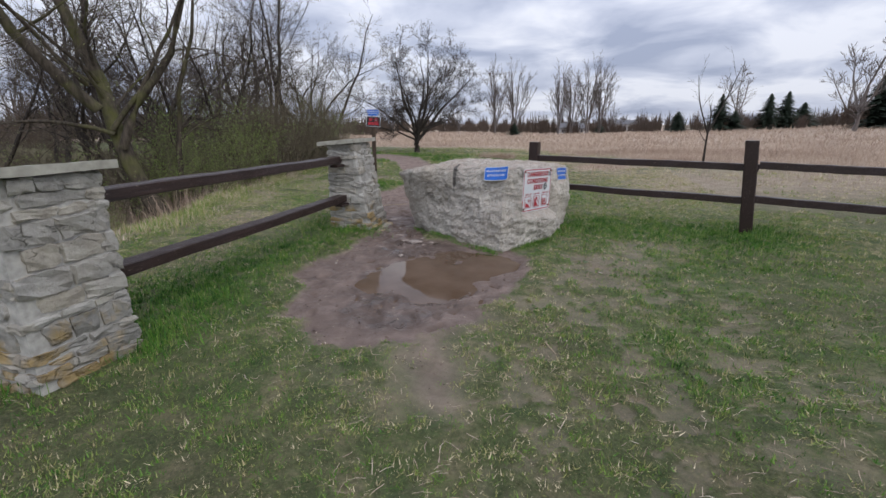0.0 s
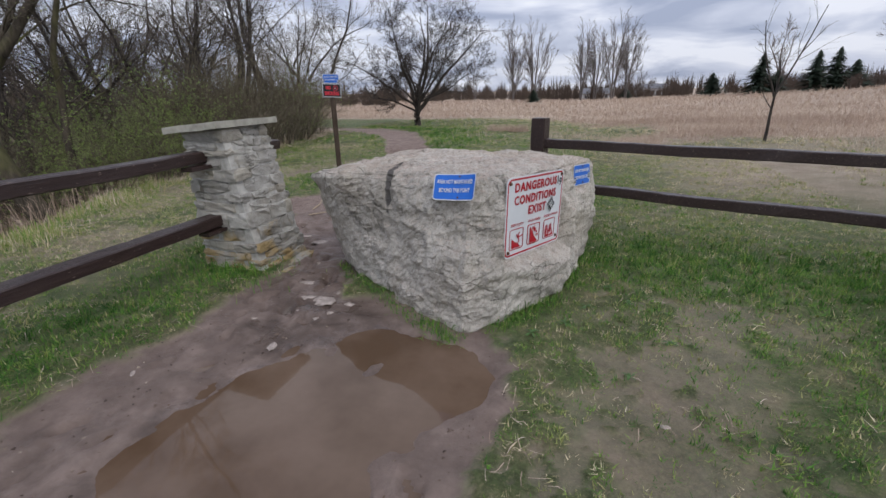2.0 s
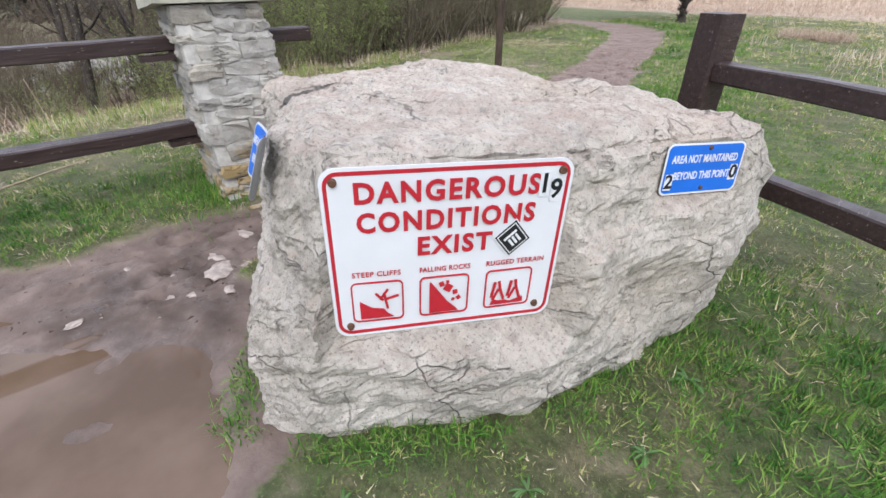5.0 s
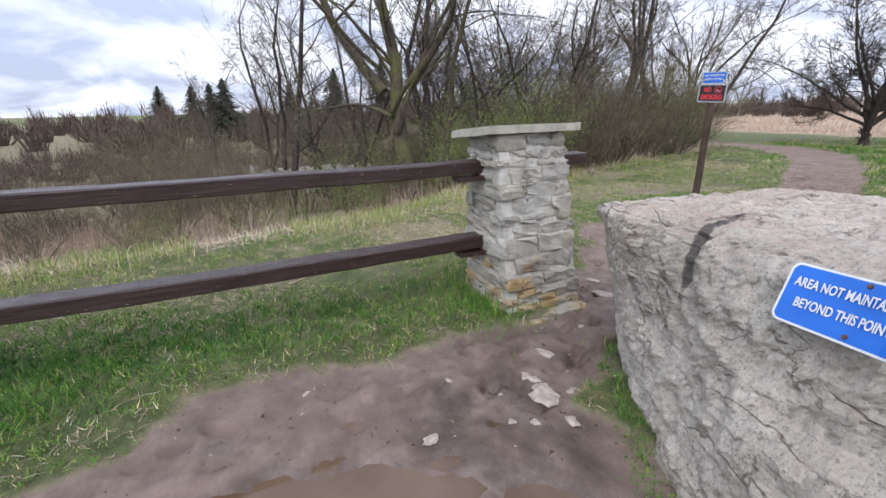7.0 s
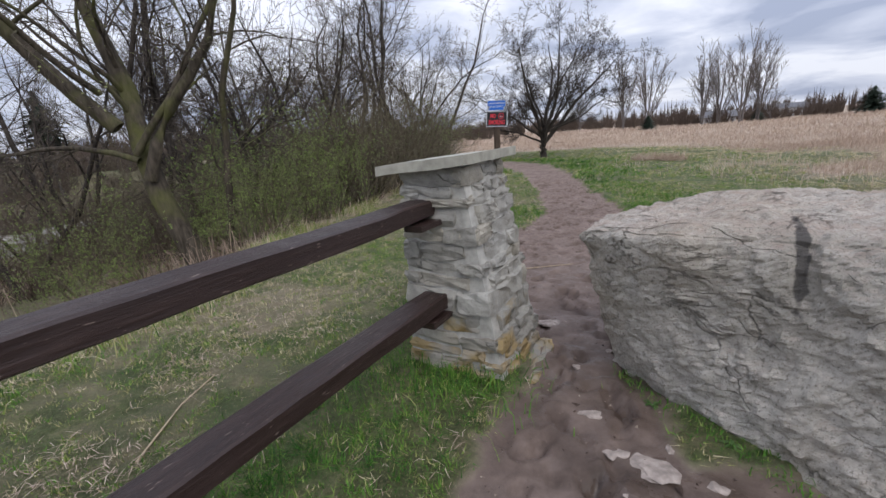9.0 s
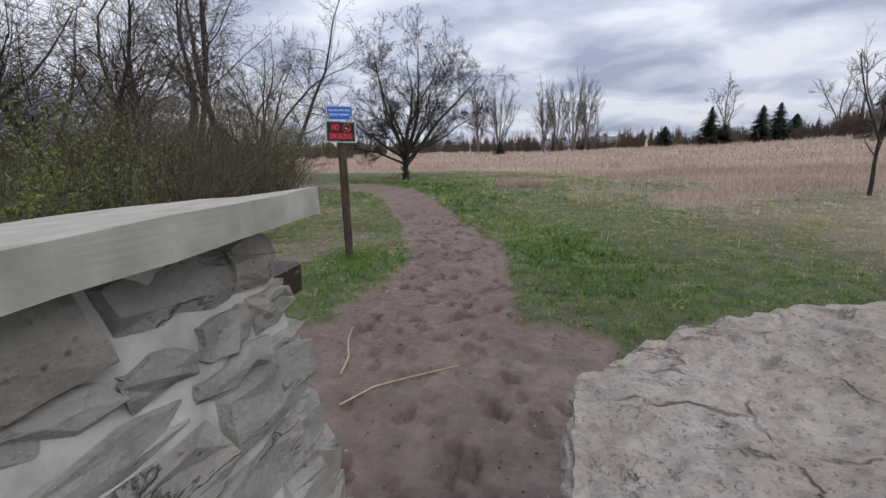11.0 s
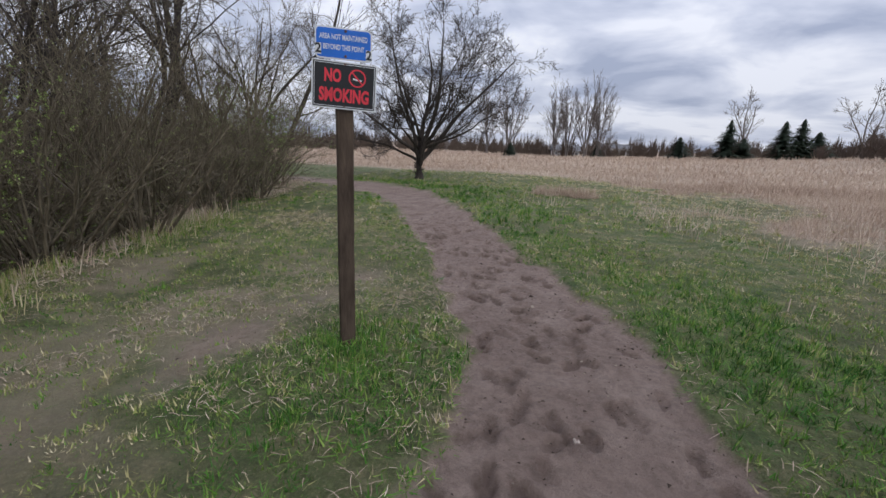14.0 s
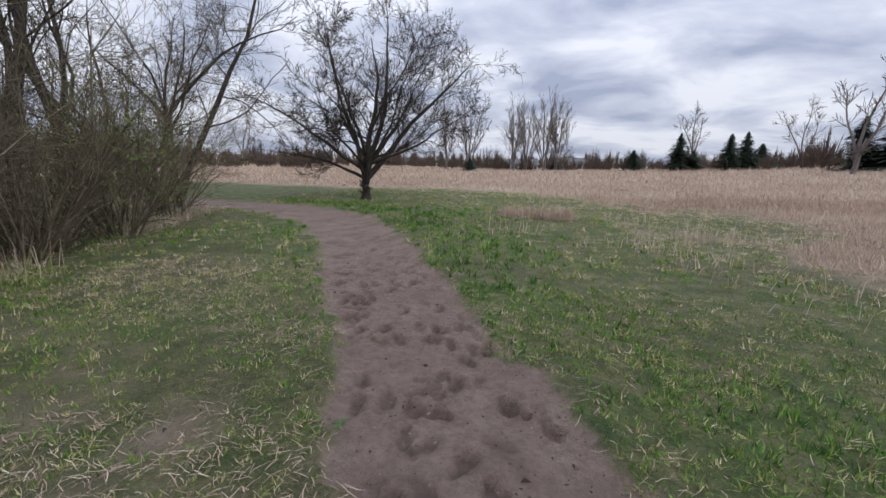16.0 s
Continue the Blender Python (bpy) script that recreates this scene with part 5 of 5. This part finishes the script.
tussock(-3.45, 21.6, 51, 0.4)
tussock(-2.6, 21.4, 52, 0.35)


# ---- signs ----
def rounded(w, h, r, n=6):
    pts = []
    for cx, cy, a0 in ((w / 2 - r, h / 2 - r, 0), (-w / 2 + r, h / 2 - r, 90), (-w / 2 + r, -h / 2 + r, 180), (w / 2 - r, -h / 2 + r, 270)):
        for k in range(n + 1):
            a = math.radians(a0 + 90 * k / n)
            pts.append((cx + r * math.cos(a), cy + r * math.sin(a)))
    return pts


def slab(pts, z0, z1, cut=0):
    """A flat plate with its outline in the x-y plane, from z0 to z1."""
    bm = bmesh.new()
    a = [bm.verts.new((x, y, z0)) for x, y in pts]
    b = [bm.verts.new((x, y, z1)) for x, y in pts]
    bm.faces.new(a[::-1])
    bm.faces.new(b)
    for k in range(len(pts)):
        bm.faces.new((a[k], a[(k + 1) % len(pts)], b[(k + 1) % len(pts)], b[k]))
    if cut:
        xs = [p[0] for p in pts]
        for q in range(1, cut):
            x = min(xs) + (max(xs) - min(xs)) * q / cut
            bmesh.ops.bisect_plane(bm, geom=bm.verts[:] + bm.edges[:] + bm.faces[:], plane_co=(x, 0, 0), plane_no=(1, 0, 0))
    return bm


def frame_ring(w, h, r, band, z0, z1, cut=0):
    o, i = rounded(w, h, r), rounded(w - 2 * band, h - 2 * band, max(r - band, 0.002))
    bm = bmesh.new()
    rows = [[bm.verts.new((x, y, z)) for x, y in pts] for pts, z in ((o, z0), (o, z1), (i, z1), (i, z0))]
    n = len(o)
    for k in range(n):
        for a, b in ((0, 1), (1, 2), (2, 3)):
            bm.faces.new((rows[a][k], rows[a][(k + 1) % n], rows[b][(k + 1) % n], rows[b][k]))
    if cut:
        for q in range(1, cut):
            bmesh.ops.bisect_plane(bm, geom=bm.verts[:] + bm.edges[:] + bm.faces[:], plane_co=(-w / 2 + w * q / cut, 0, 0), plane_no=(1, 0, 0))
    return bm


def lettering(text, size, x, y, z, bold=0.0, spacing=1.0, width=None, cut=False):
    """A line of writing as a bmesh, centred on x, y in the plate's plane."""
    cu = bpy.data.curves.new("writing", "FONT")
    cu.body, cu.size, cu.align_x, cu.align_y = text, size, "CENTER", "CENTER"
    cu.offset, cu.space_character, cu.extrude, cu.resolution_u = bold, spacing, 0.0004, 3
    ob = bpy.data.objects.new("writing", cu)
    scene.collection.objects.link(ob)
    bpy.context.view_layer.update()
    me = bpy.data.meshes.new_from_object(ob.evaluated_get(bpy.context.evaluated_depsgraph_get()))
    bpy.data.objects.remove(ob)
    bm = bmesh.new()
    bm.from_mesh(me)
    bpy.data.meshes.remove(me)
    xs = [v.co.x for v in bm.verts]
    k = width / (max(xs) - min(xs)) if width else 1.0
    for v in bm.verts:
        v.co = Vector((v.co.x * k + x, v.co.y + y, v.co.z + z))
    return bm


def sign_plate(name, at, label, pieces, bend=None):
    """pieces: (part name, bmesh, material, label)."""
    root = thing(name, at, label, "sign")
    for nm, bm, mat, lab in pieces:
        if bend:
            for v in bm.verts:
                v.co.z += bend(v.co.x, v.co.y)
        piece = part(nm, bm, mat, root if nm in ("plate", "bolt") else plate, lab)
        if nm == "plate":
            plate = piece
    return root


def bolt(x, y, r, z):
    bm = bmesh.new()
    bmesh.ops.create_cone(bm, cap_ends=True, segments=12, radius1=r, radius2=r * 0.75, depth=r * 0.8)
    bm.transform(Matrix.Translation((x, y, z + r * 0.4)))
    return bm


def poly(points, z0=0.003, z1=0.0045):
    return slab(points, z0, z1)


def hazard_sign():
    W, H = 0.745, 0.545
    P = [("plate", slab(rounded(W, H, 0.045), -0.002, 0.002), M_WHITE, "white sheet-metal plate"),
         ("border", frame_ring(W - 0.02, H - 0.02, 0.04, 0.011, 0.0, 0.003), M_RED, "red printed border")]
    for t, s, y, w, x in (("DANGEROUS", 0.081, 0.199, 0.55, -0.008), ("CONDITIONS", 0.081, 0.113, 0.545, -0.008), ("EXIST", 0.081, 0.03, 0.235, 0.012)):
        P.append(("lettering", lettering(t, s, x, y, 0.0032, 0.0027, 1.18, w), M_RED, "red capital letters"))
    for t, x, w in (("STEEP CLIFFS", -0.232, 0.15), ("FALLING ROCKS", -0.015, 0.165), ("RUGGED TERRAIN", 0.222, 0.2)):
        P.append(("caption", lettering(t, 0.024, x, -0.049, 0.0032, 0.0004, 1.1, w), M_RED, "small red capital letters"))
    for cx in (-0.232, -0.015, 0.207):
        b = frame_ring(0.165, 0.145, 0.018, 0.005, 0.0, 0.003)
        b.transform(Matrix.Translation((cx, -0.148, 0)))
        P.append(("picture_frame", b, M_RED, ""))
    c = -0.232
    P.append(("picture", poly([(c - 0.058, -0.208), (c + 0.05, -0.208), (c + 0.03, -0.192), (c + 0.018, -0.175), (c - 0.02, -0.168), (c - 0.058, -0.142)]), M_RED, "red cliff shape"))
    for k, q in enumerate(((0.03, -0.118, 55, 0.045), (0.035, -0.142, 100, 0.06), (0.055, -0.13, 15, 0.045), (0.015, -0.125, 130, 0.035))):
        b = poly([(-q[3] / 2, -0.004), (q[3] / 2, -0.004), (q[3] / 2, 0.004), (-q[3] / 2, 0.004)])
        b.transform(Matrix.Translation((c + q[0] - 0.01, q[1] - 0.004, 0.0004 * k)) @ Matrix.Rotation(radians(q[2]), 4, "Z"))
        P.append(("bar", b, M_RED, ""))
    c = -0.015
    P.append(("picture", poly([(c - 0.05, -0.21), (c + 0.05, -0.21), (c + 0.036, -0.195), (c + 0.01, -0.17), (c - 0.015, -0.135), (c - 0.045, -0.095), (c - 0.05, -0.095)]), M_RED, "red slope shape"))
    for x, y, s, a in ((-0.01, -0.105, 0.016, 20), (0.012, -0.12, 0.026, 60), (0.036, -0.138, 0.016, 10), (0.048, -0.16, 0.014, 40), (0.03, -0.165, 0.01, 70), (0.01, -0.098, 0.01, 0)):
        b = poly([(-s / 2, -s / 2), (s / 2, -s / 2), (s / 2, s / 2), (-s / 2, s / 2)])
        b.transform(Matrix.Translation((c + x, y, 0)) @ Matrix.Rotation(radians(a), 4, "Z"))
        P.append(("bar", b, M_RED, ""))
    c = 0.207
    P.append(("picture", poly([(c - 0.06, -0.208), (c + 0.06, -0.208), (c + 0.058, -0.186), (c + 0.03, -0.194), (c + 0.012, -0.2), (c - 0.01, -0.192), (c - 0.03, -0.194), (c - 0.05, -0.186)]), M_RED, "red rough ground shape"))
    for x in (-0.03, 0.028):
        for dx, y, a, l in ((0, -0.135, 100, 0.035), (-0.012, -0.168, 65, 0.045), (0.01, -0.168, 110, 0.045), (-0.022, -0.15, 80, 0.06)):
            b = poly([(-l / 2, -0.005), (l / 2, -0.005), (l / 2, 0.005), (-l / 2, 0.005)], 0.003, 0.0042)
            b.transform(Matrix.Translation((c + x + dx, y, 0.0003 * (dx > 0))) @ Matrix.Rotation(radians(a), 4, "Z"))
            P.append(("bar", b, M_RED, ""))
    for t, x, y in (("1", 0.283, 0.2), ("9", 0.322, 0.182)):
        b = slab(rounded(0.034, 0.075, 0.003), 0.003, 0.0042)
        b.transform(Matrix.Translation((x, y, 0)))
        P.append(("number_sticker", b, M_WHITE, ""))
        P.append(("number", lettering(t, 0.08, x, y, 0.005, 0.002), M_BLACK, "black number"))
    for s, mat, z in ((0.092, M_WHITE, 0.0044), (0.084, M_BLACK, 0.005), (0.074, M_WHITE, 0.0056), (0.068, M_BLACK, 0.0062)):
        b = slab([(-s / 2, -s / 2), (s / 2, -s / 2), (s / 2, s / 2), (-s / 2, s / 2)], z - 0.0004, z)
        b.transform(Matrix.Translation((0.2, 0.035, 0)) @ Matrix.Rotation(radians(40), 4, "Z"))
        P.append(("sticker", b, mat, ""))
    for x, y, w, h in ((0, 0.014, 0.05, 0.008), (-0.012, -0.008, 0.008, 0.028), (0.002, -0.008, 0.008, 0.028), (0.016, -0.008, 0.008, 0.028)):
        b = slab([(x - w / 2, y - h / 2), (x + w / 2, y - h / 2), (x + w / 2, y + h / 2), (x - w / 2, y + h / 2)], 0.0064, 0.0068)
        b.transform(Matrix.Translation((0.2, 0.035, 0)) @ Matrix.Rotation(radians(40), 4, "Z"))
        P.append(("sticker_bar", b, M_WHITE, ""))
    for x, y in ((-0.335, 0.235), (0.335, 0.238), (-0.325, -0.232), (0.315, -0.222)):
        P.append(("bolt", bolt(x, y, 0.013, 0.002), M_BOLT, "rusty bolt head"))
    for row in P:
        row[1].transform(Matrix.Diagonal((1, 1.08, 1, 1)))
    flex = lambda x, y: -0.05 * x * x + 0.012 * max(0, -y) * (1 if x < 0.1 else 0.4)
    sign_plate("hazard_sign", HAZARD,
               "white metal hazard sign with red lettering bolted to the boulder", P, flex)


hazard_sign()


def notice(name, at, label, w=0.33, h=0.175, numbers=(), bend=None):
    cut = 14 if bend else 0
    P = [("plate", slab(rounded(w, h, 0.026), -0.0018, 0.0, cut), M_ALU, "bare metal sheet"),
         ("face", slab(rounded(w - 0.002, h - 0.002, 0.025), 0.0, 0.001, cut), M_WHITE, "white edge"),
         ("field", slab(rounded(w - 0.016, h - 0.016, 0.02), 0.001, 0.002, cut), M_BLUE, "blue printed field"),
         ("lettering", lettering("AREA NOT MAINTAINED", 0.04, 0, h * 0.19, 0.006 if bend else 0.0026, 0.0008, 1.0, w * 0.84), M_WHITE, "white capital letters"),
         ("lettering", lettering("BEYOND THIS POINT", 0.04, 0, -h * 0.13, 0.006 if bend else 0.0026, 0.0008, 1.0, w * 0.72), M_WHITE, "white capital letters")]
    for t, x, y in numbers:
        b = slab(rounded(0.034, 0.06, 0.003), 0.0022, 0.003)
        b.transform(Matrix.Translation((x, y, 0)))
        P.append(("number_sticker", b, M_WHITE, ""))
        P.append(("number", lettering(t, 0.07, x, y, 0.0036, 0.002), M_BLACK, "black number"))
    for y in (h * 0.4, -h * 0.38):
        P.append(("bolt", bolt(0.03 if bend else 0.01, y, 0.008, 0.002), M_BOLT, "rusty bolt head"))
    return sign_plate(name, at, label, P, bend)


notice("notice_sign", NOTICE_BENT, "bent blue metal notice with white lettering on the boulder", 0.345, 0.19,
       bend=lambda x, y: 0.22 * max(0.0, x - 0.03) + 0.5 * max(0.0, x - 0.13) + 0.004 * math.sin(x * 18))
notice("notice_sign", NOTICE_FLAT, "blue metal notice with white lettering on the boulder", 0.355, 0.19, (("2", -0.145, -0.045), ("0", 0.145, -0.02)))

SX, SY = -4.98, 11.2
DIRX = Vector((0.875, 0.484, 0))
sign_post = thing("sign_post", (SX, SY, land_at(SX, SY)), "square brown wooden post set in the grass beside the trail", "post")
bm = timber(2.05, 0.1, 0.1, 61, 0.008, 18)
bm.transform(sign_post.matrix_basis.inverted() @ pose(SX, SY, land_at(SX, SY) - 0.25, 90, 0, 29))
part("post", bm, M_POST, sign_post)
OUT = Vector((DIRX.y, -DIRX.x, 0))
mid = Vector((SX, SY, 0)) + OUT * 0.062
notice("notice_sign", on_face(mid - DIRX * 0.15 + Vector((0, 0, 1.69)), mid + DIRX * 0.15 + Vector((0, 0, 1.685))), "blue metal notice with white lettering on the post", 0.32, 0.17,
       (("2", -0.142, -0.035), ("2", 0.142, -0.05)))


def no_smoking():
    W, H = 0.37, 0.262
    P = [("plate", slab(rounded(W, H, 0.004, 2), -0.001, 0.001), M_WHITE, "white plastic sheet"),
         ("field", slab(rounded(W - 0.014, H - 0.014, 0.003, 2), 0.001, 0.002), M_BLACK, "black printed field"),
         ("border", frame_ring(W - 0.026, H - 0.026, 0.003, 0.003, 0.002, 0.0028), M_WHITE, ""),
         ("lettering", lettering("NO", 0.095, -0.068, 0.048, 0.003, 0.004, 1.0, 0.095), M_RED2, "red capital letters"),
         ("lettering", lettering("SMOKING", 0.1, 0.0, -0.058, 0.003, 0.004, 1.0, 0.285), M_RED2, "red capital letters")]
    bm = bmesh.new()
    for r0, r1 in ((0.042, 0.05),):
        a = [bm.verts.new((0.072 + r0 * math.cos(k * math.tau / 28), 0.048 + r0 * math.sin(k * math.tau / 28), 0.003)) for k in range(28)]
        b = [bm.verts.new((0.072 + r1 * math.cos(k * math.tau / 28), 0.048 + r1 * math.sin(k * math.tau / 28), 0.003)) for k in range(28)]
        for k in range(28):
            bm.faces.new((a[k], b[k], b[(k + 1) % 28], a[(k + 1) % 28]))
    P.append(("ring", bm, M_RED2, "red ring"))
    for l, w, a, mat, z, dy in ((0.09, 0.008, -45, M_RED2, 0.0036, 0), (0.05, 0.009, -8, M_WHITE, 0.0031, -0.008)):
        b = slab([(-l / 2, -w / 2), (l / 2, -w / 2), (l / 2, w / 2), (-l / 2, w / 2)], z - 0.0003, z)
        b.transform(Matrix.Translation((0.072, 0.048 + dy, 0)) @ Matrix.Rotation(radians(a), 4, "Z"))
        P.append(("bar", b, mat, ""))
    for y in (0.117, -0.117):
        P.append(("bolt", bolt(0.0, y, 0.006, 0.002), M_BOLT, ""))
    sign_plate("no_smoking_sign", on_face(mid - DIRX * 0.15 + Vector((0, 0, 1.468)), mid + DIRX * 0.15 + Vector((0, 0, 1.455)), out=0.004), "black no-smoking sign with red letters and white edge on the post", P)


M_RED2 = plain("faded_red_letters", (0.62, 0.035, 0.055), 0.45, var=0.15)
no_smoking()


# ---- loose stones, sticks and far buildings ----
rock_rng = random.Random(77)
M_MUDSTONE = plain("muddy_limestone", (0.34, 0.285, 0.25), 0.9, var=0.35, scale=25)


def loose_stone(x, y, w, d, h, turn, mat=None, label="pale limestone piece bedded in the mud"):
    bm = bmesh.new()
    bmesh.ops.create_icosphere(bm, subdivisions=2, radius=0.5)
    o = rock_rng.uniform(0, 90)
    for v in bm.verts:
        v.co = v.co * (1 + 0.7 * noise.noise(v.co * 2.6 + Vector((o, o, o))))
        v.co = Vector((v.co.x * w, v.co.y * d, v.co.z * h))
    ob = part("stone", bm, mat or M_MUDSTONE)
    ob.matrix_basis = pose(x, y, land_at(x, y) - h * 0.08, rock_rng.uniform(-4, 4), rock_rng.uniform(-4, 4), turn)
    tagged(ob, label, "stone", "stones in the trail")


for x, y, w, d, h in ((-1.93, 5.7, 0.2, 0.15, 0.03), (-2.1, 5.74, 0.13, 0.07, 0.02), (-2.26, 5.98, 0.15, 0.08, 0.022), (-1.68, 5.7, 0.08, 0.07, 0.025), (-1.89, 5.0, 0.09, 0.06, 0.025), (-2.82, 7.02, 0.2, 0.11, 0.03),
                      (-3.08, 7.15, 0.16, 0.08, 0.03), (-1.76, 5.52, 0.06, 0.05, 0.02), (-1.82, 5.42, 0.05, 0.04, 0.02), (-2.28, 5.28, 0.05, 0.03, 0.015), (-2.02, 5.52, 0.09, 0.05, 0.015), (-1.87, 5.86, 0.07, 0.04, 0.02),
                      (-2.45, 6.45, 0.07, 0.05, 0.02), (-2.3, 6.75, 0.06, 0.04, 0.02), (-2.55, 4.5, 0.05, 0.04, 0.02), (-3.5, 10.6, 0.05, 0.035, 0.03), (-4.05, 10.05, 0.05, 0.035, 0.03), (0.55, 4.9, 0.05, 0.03, 0.03)):
    loose_stone(x, y, w, d, h, rock_rng.uniform(0, 180))


def stick(points, r, label="dead straw-coloured stick lying on the mud"):
    pts = np.array([[(x, y, land_at(x, y) + r + 0.004) for x, y in points]])
    v, f = tubes(pts, np.full(pts.shape[:2], r) * np.linspace(1.1, 0.6, pts.shape[1]), 6)
    tagged(array_mesh("stick", v, f, M_STICK, smooth=True), label, "stick")


M_STICK = plain("dry_stick", (0.42, 0.33, 0.22), 0.8, var=0.25)
stick([(-3.78, 8.35), (-3.83, 8.6), (-3.95, 8.85), (-4.02, 9.1)], 0.008)
stick([(-3.62, 8.0), (-3.5, 8.25), (-3.28, 8.42), (-3.0, 8.62)], 0.006)
stick([(-1.55, 8.5), (-1.2, 8.65), (-0.85, 8.9)], 0.006)
stick([(-4.2, 4.6), (-4.5, 5.0), (-4.62, 5.3)], 0.006)
stick([(0.02, 3.05), (0.1, 2.92)], 0.005)


def far_house(x, y, w, d, h, turn):
    root = thing("house", pose(x, y, land_at(x, y) - 0.3, 0, 0, turn), "low white building far across the field", "house", "far buildings")
    bm = bmesh.new()
    bmesh.ops.create_cube(bm, size=1)
    bm.transform(Matrix.Translation((0, 0, h / 2)) @ Matrix.Diagonal((w, d, h, 1)))
    part("wall", bm, M_WALL, root)
    bm = bmesh.new()
    a = [bm.verts.new(c) for c in ((-w / 2 - 0.4, -d / 2 - 0.4, h), (w / 2 + 0.4, -d / 2 - 0.4, h), (w / 2 + 0.4, d / 2 + 0.4, h), (-w / 2 - 0.4, d / 2 + 0.4, h), (-w / 2 - 0.4, 0, h + 1.3), (w / 2 + 0.4, 0, h + 1.3))]
    for f in ((0, 1, 5, 4), (2, 3, 4, 5), (0, 4, 3), (1, 2, 5), (3, 2, 1, 0)):
        bm.faces.new([a[q] for q in f])
    part("roof", bm, M_ROOF, root)
    for q in range(5):
        bm = bmesh.new()
        bmesh.ops.create_cube(bm, size=1)
        bm.transform(Matrix.Translation((-w / 2 + w * (q + 0.5) / 5, -d / 2 - 0.02, h * 0.55)) @ Matrix.Diagonal((w * 0.09, 0.1, h * 0.35, 1)))
        part("window", bm, M_ROOF, root)


far_house(1.5, 122, 6, 5, 1.7, 8)
far_house(17.5, 150, 9, 6, 2.3, -6)


def ledge(x, y, w, d, h, turn, seed):
    bm = block(w, d, h, random.Random(seed), 0.16, 5)
    ob = part("rock_ledge", bm, M_LEDGE)
    ob.matrix_basis = pose(x, y, land_at(x, y) + h * 0.3, 0, 0, turn)
    tagged(ob, "flat pale limestone ledge across the valley", "rock", "valley ledges")


for q, (x, y, w, d, h) in enumerate(((-25, 6.2, 2.4, 3.8, 0.9), (-26.5, 9.0, 2.2, 3.4, 0.7), (-24.0, 3.0, 2.2, 3.0, 0.6), (-27.5, 12.4, 2.0, 3.0, 0.6), (-23, 0.2, 2.0, 2.6, 0.5), (-22.3, 7.4, 1.4, 1.8, 0.5), (-28, 4.2, 2.5, 3.0, 0.8))):
    ledge(x, y, w, d, h, q * 17 - 30, q)


def trail_debris():
    """Chips, bits of straw and crumbs of earth on the trodden mud."""
    rng = np.random.default_rng(61)
    n = 16000
    x, y = rng.uniform(-6, 0.6, n), rng.uniform(2.0, 17, n)
    keep = (mud_amount(x, y) > 0.55) & (puddle_depth(x, y) < 0.15) & (rng.random(n) < 0.75)
    x, y = x[keep], y[keep]
    n = len(x)
    c = np.stack([x, y, land(x, y) + 0.002], 1)
    s = (rng.uniform(0.003, 0.010, n) * (1 + 1.2 * (rng.random(n) > 0.95)))[:, None, None]
    corner = np.array([[1, 0, 0], [-0.5, 0.87, 0], [-0.5, -0.87, 0], [0, 0, 0.9]])[None] * rng.uniform(0.5, 1.3, (n, 4, 1))
    a = rng.uniform(0, math.tau, n)
    rot = np.stack([np.stack([np.cos(a), -np.sin(a), 0 * a], 1), np.stack([np.sin(a), np.cos(a), 0 * a], 1), np.stack([0 * a, 0 * a, 1 + 0 * a], 1)], 1)
    V = c[:, None] + np.einsum("nij,nkj->nki", rot, corner * s * np.array([1.6, 0.8, 0.9]))
    i = np.arange(n)[:, None] * 4
    F = np.concatenate([i + [0, 1, 3], i + [1, 2, 3], i + [2, 0, 3]])
    ob = array_mesh("trail_debris", V.reshape(-1, 3), F, M_CRUMB, tint=np.repeat(rng.random(n), 4))
    tagged(ob, "small chips and crumbs of earth on the mud", "debris", kind="stuff")


M_CRUMB = blade_material("earth_crumbs", [(0.0, (0.045, 0.03, 0.024)), (0.6, (0.12, 0.085, 0.068)), (0.85, (0.2, 0.15, 0.12)), (1.0, (0.45, 0.38, 0.3))])
trail_debris()
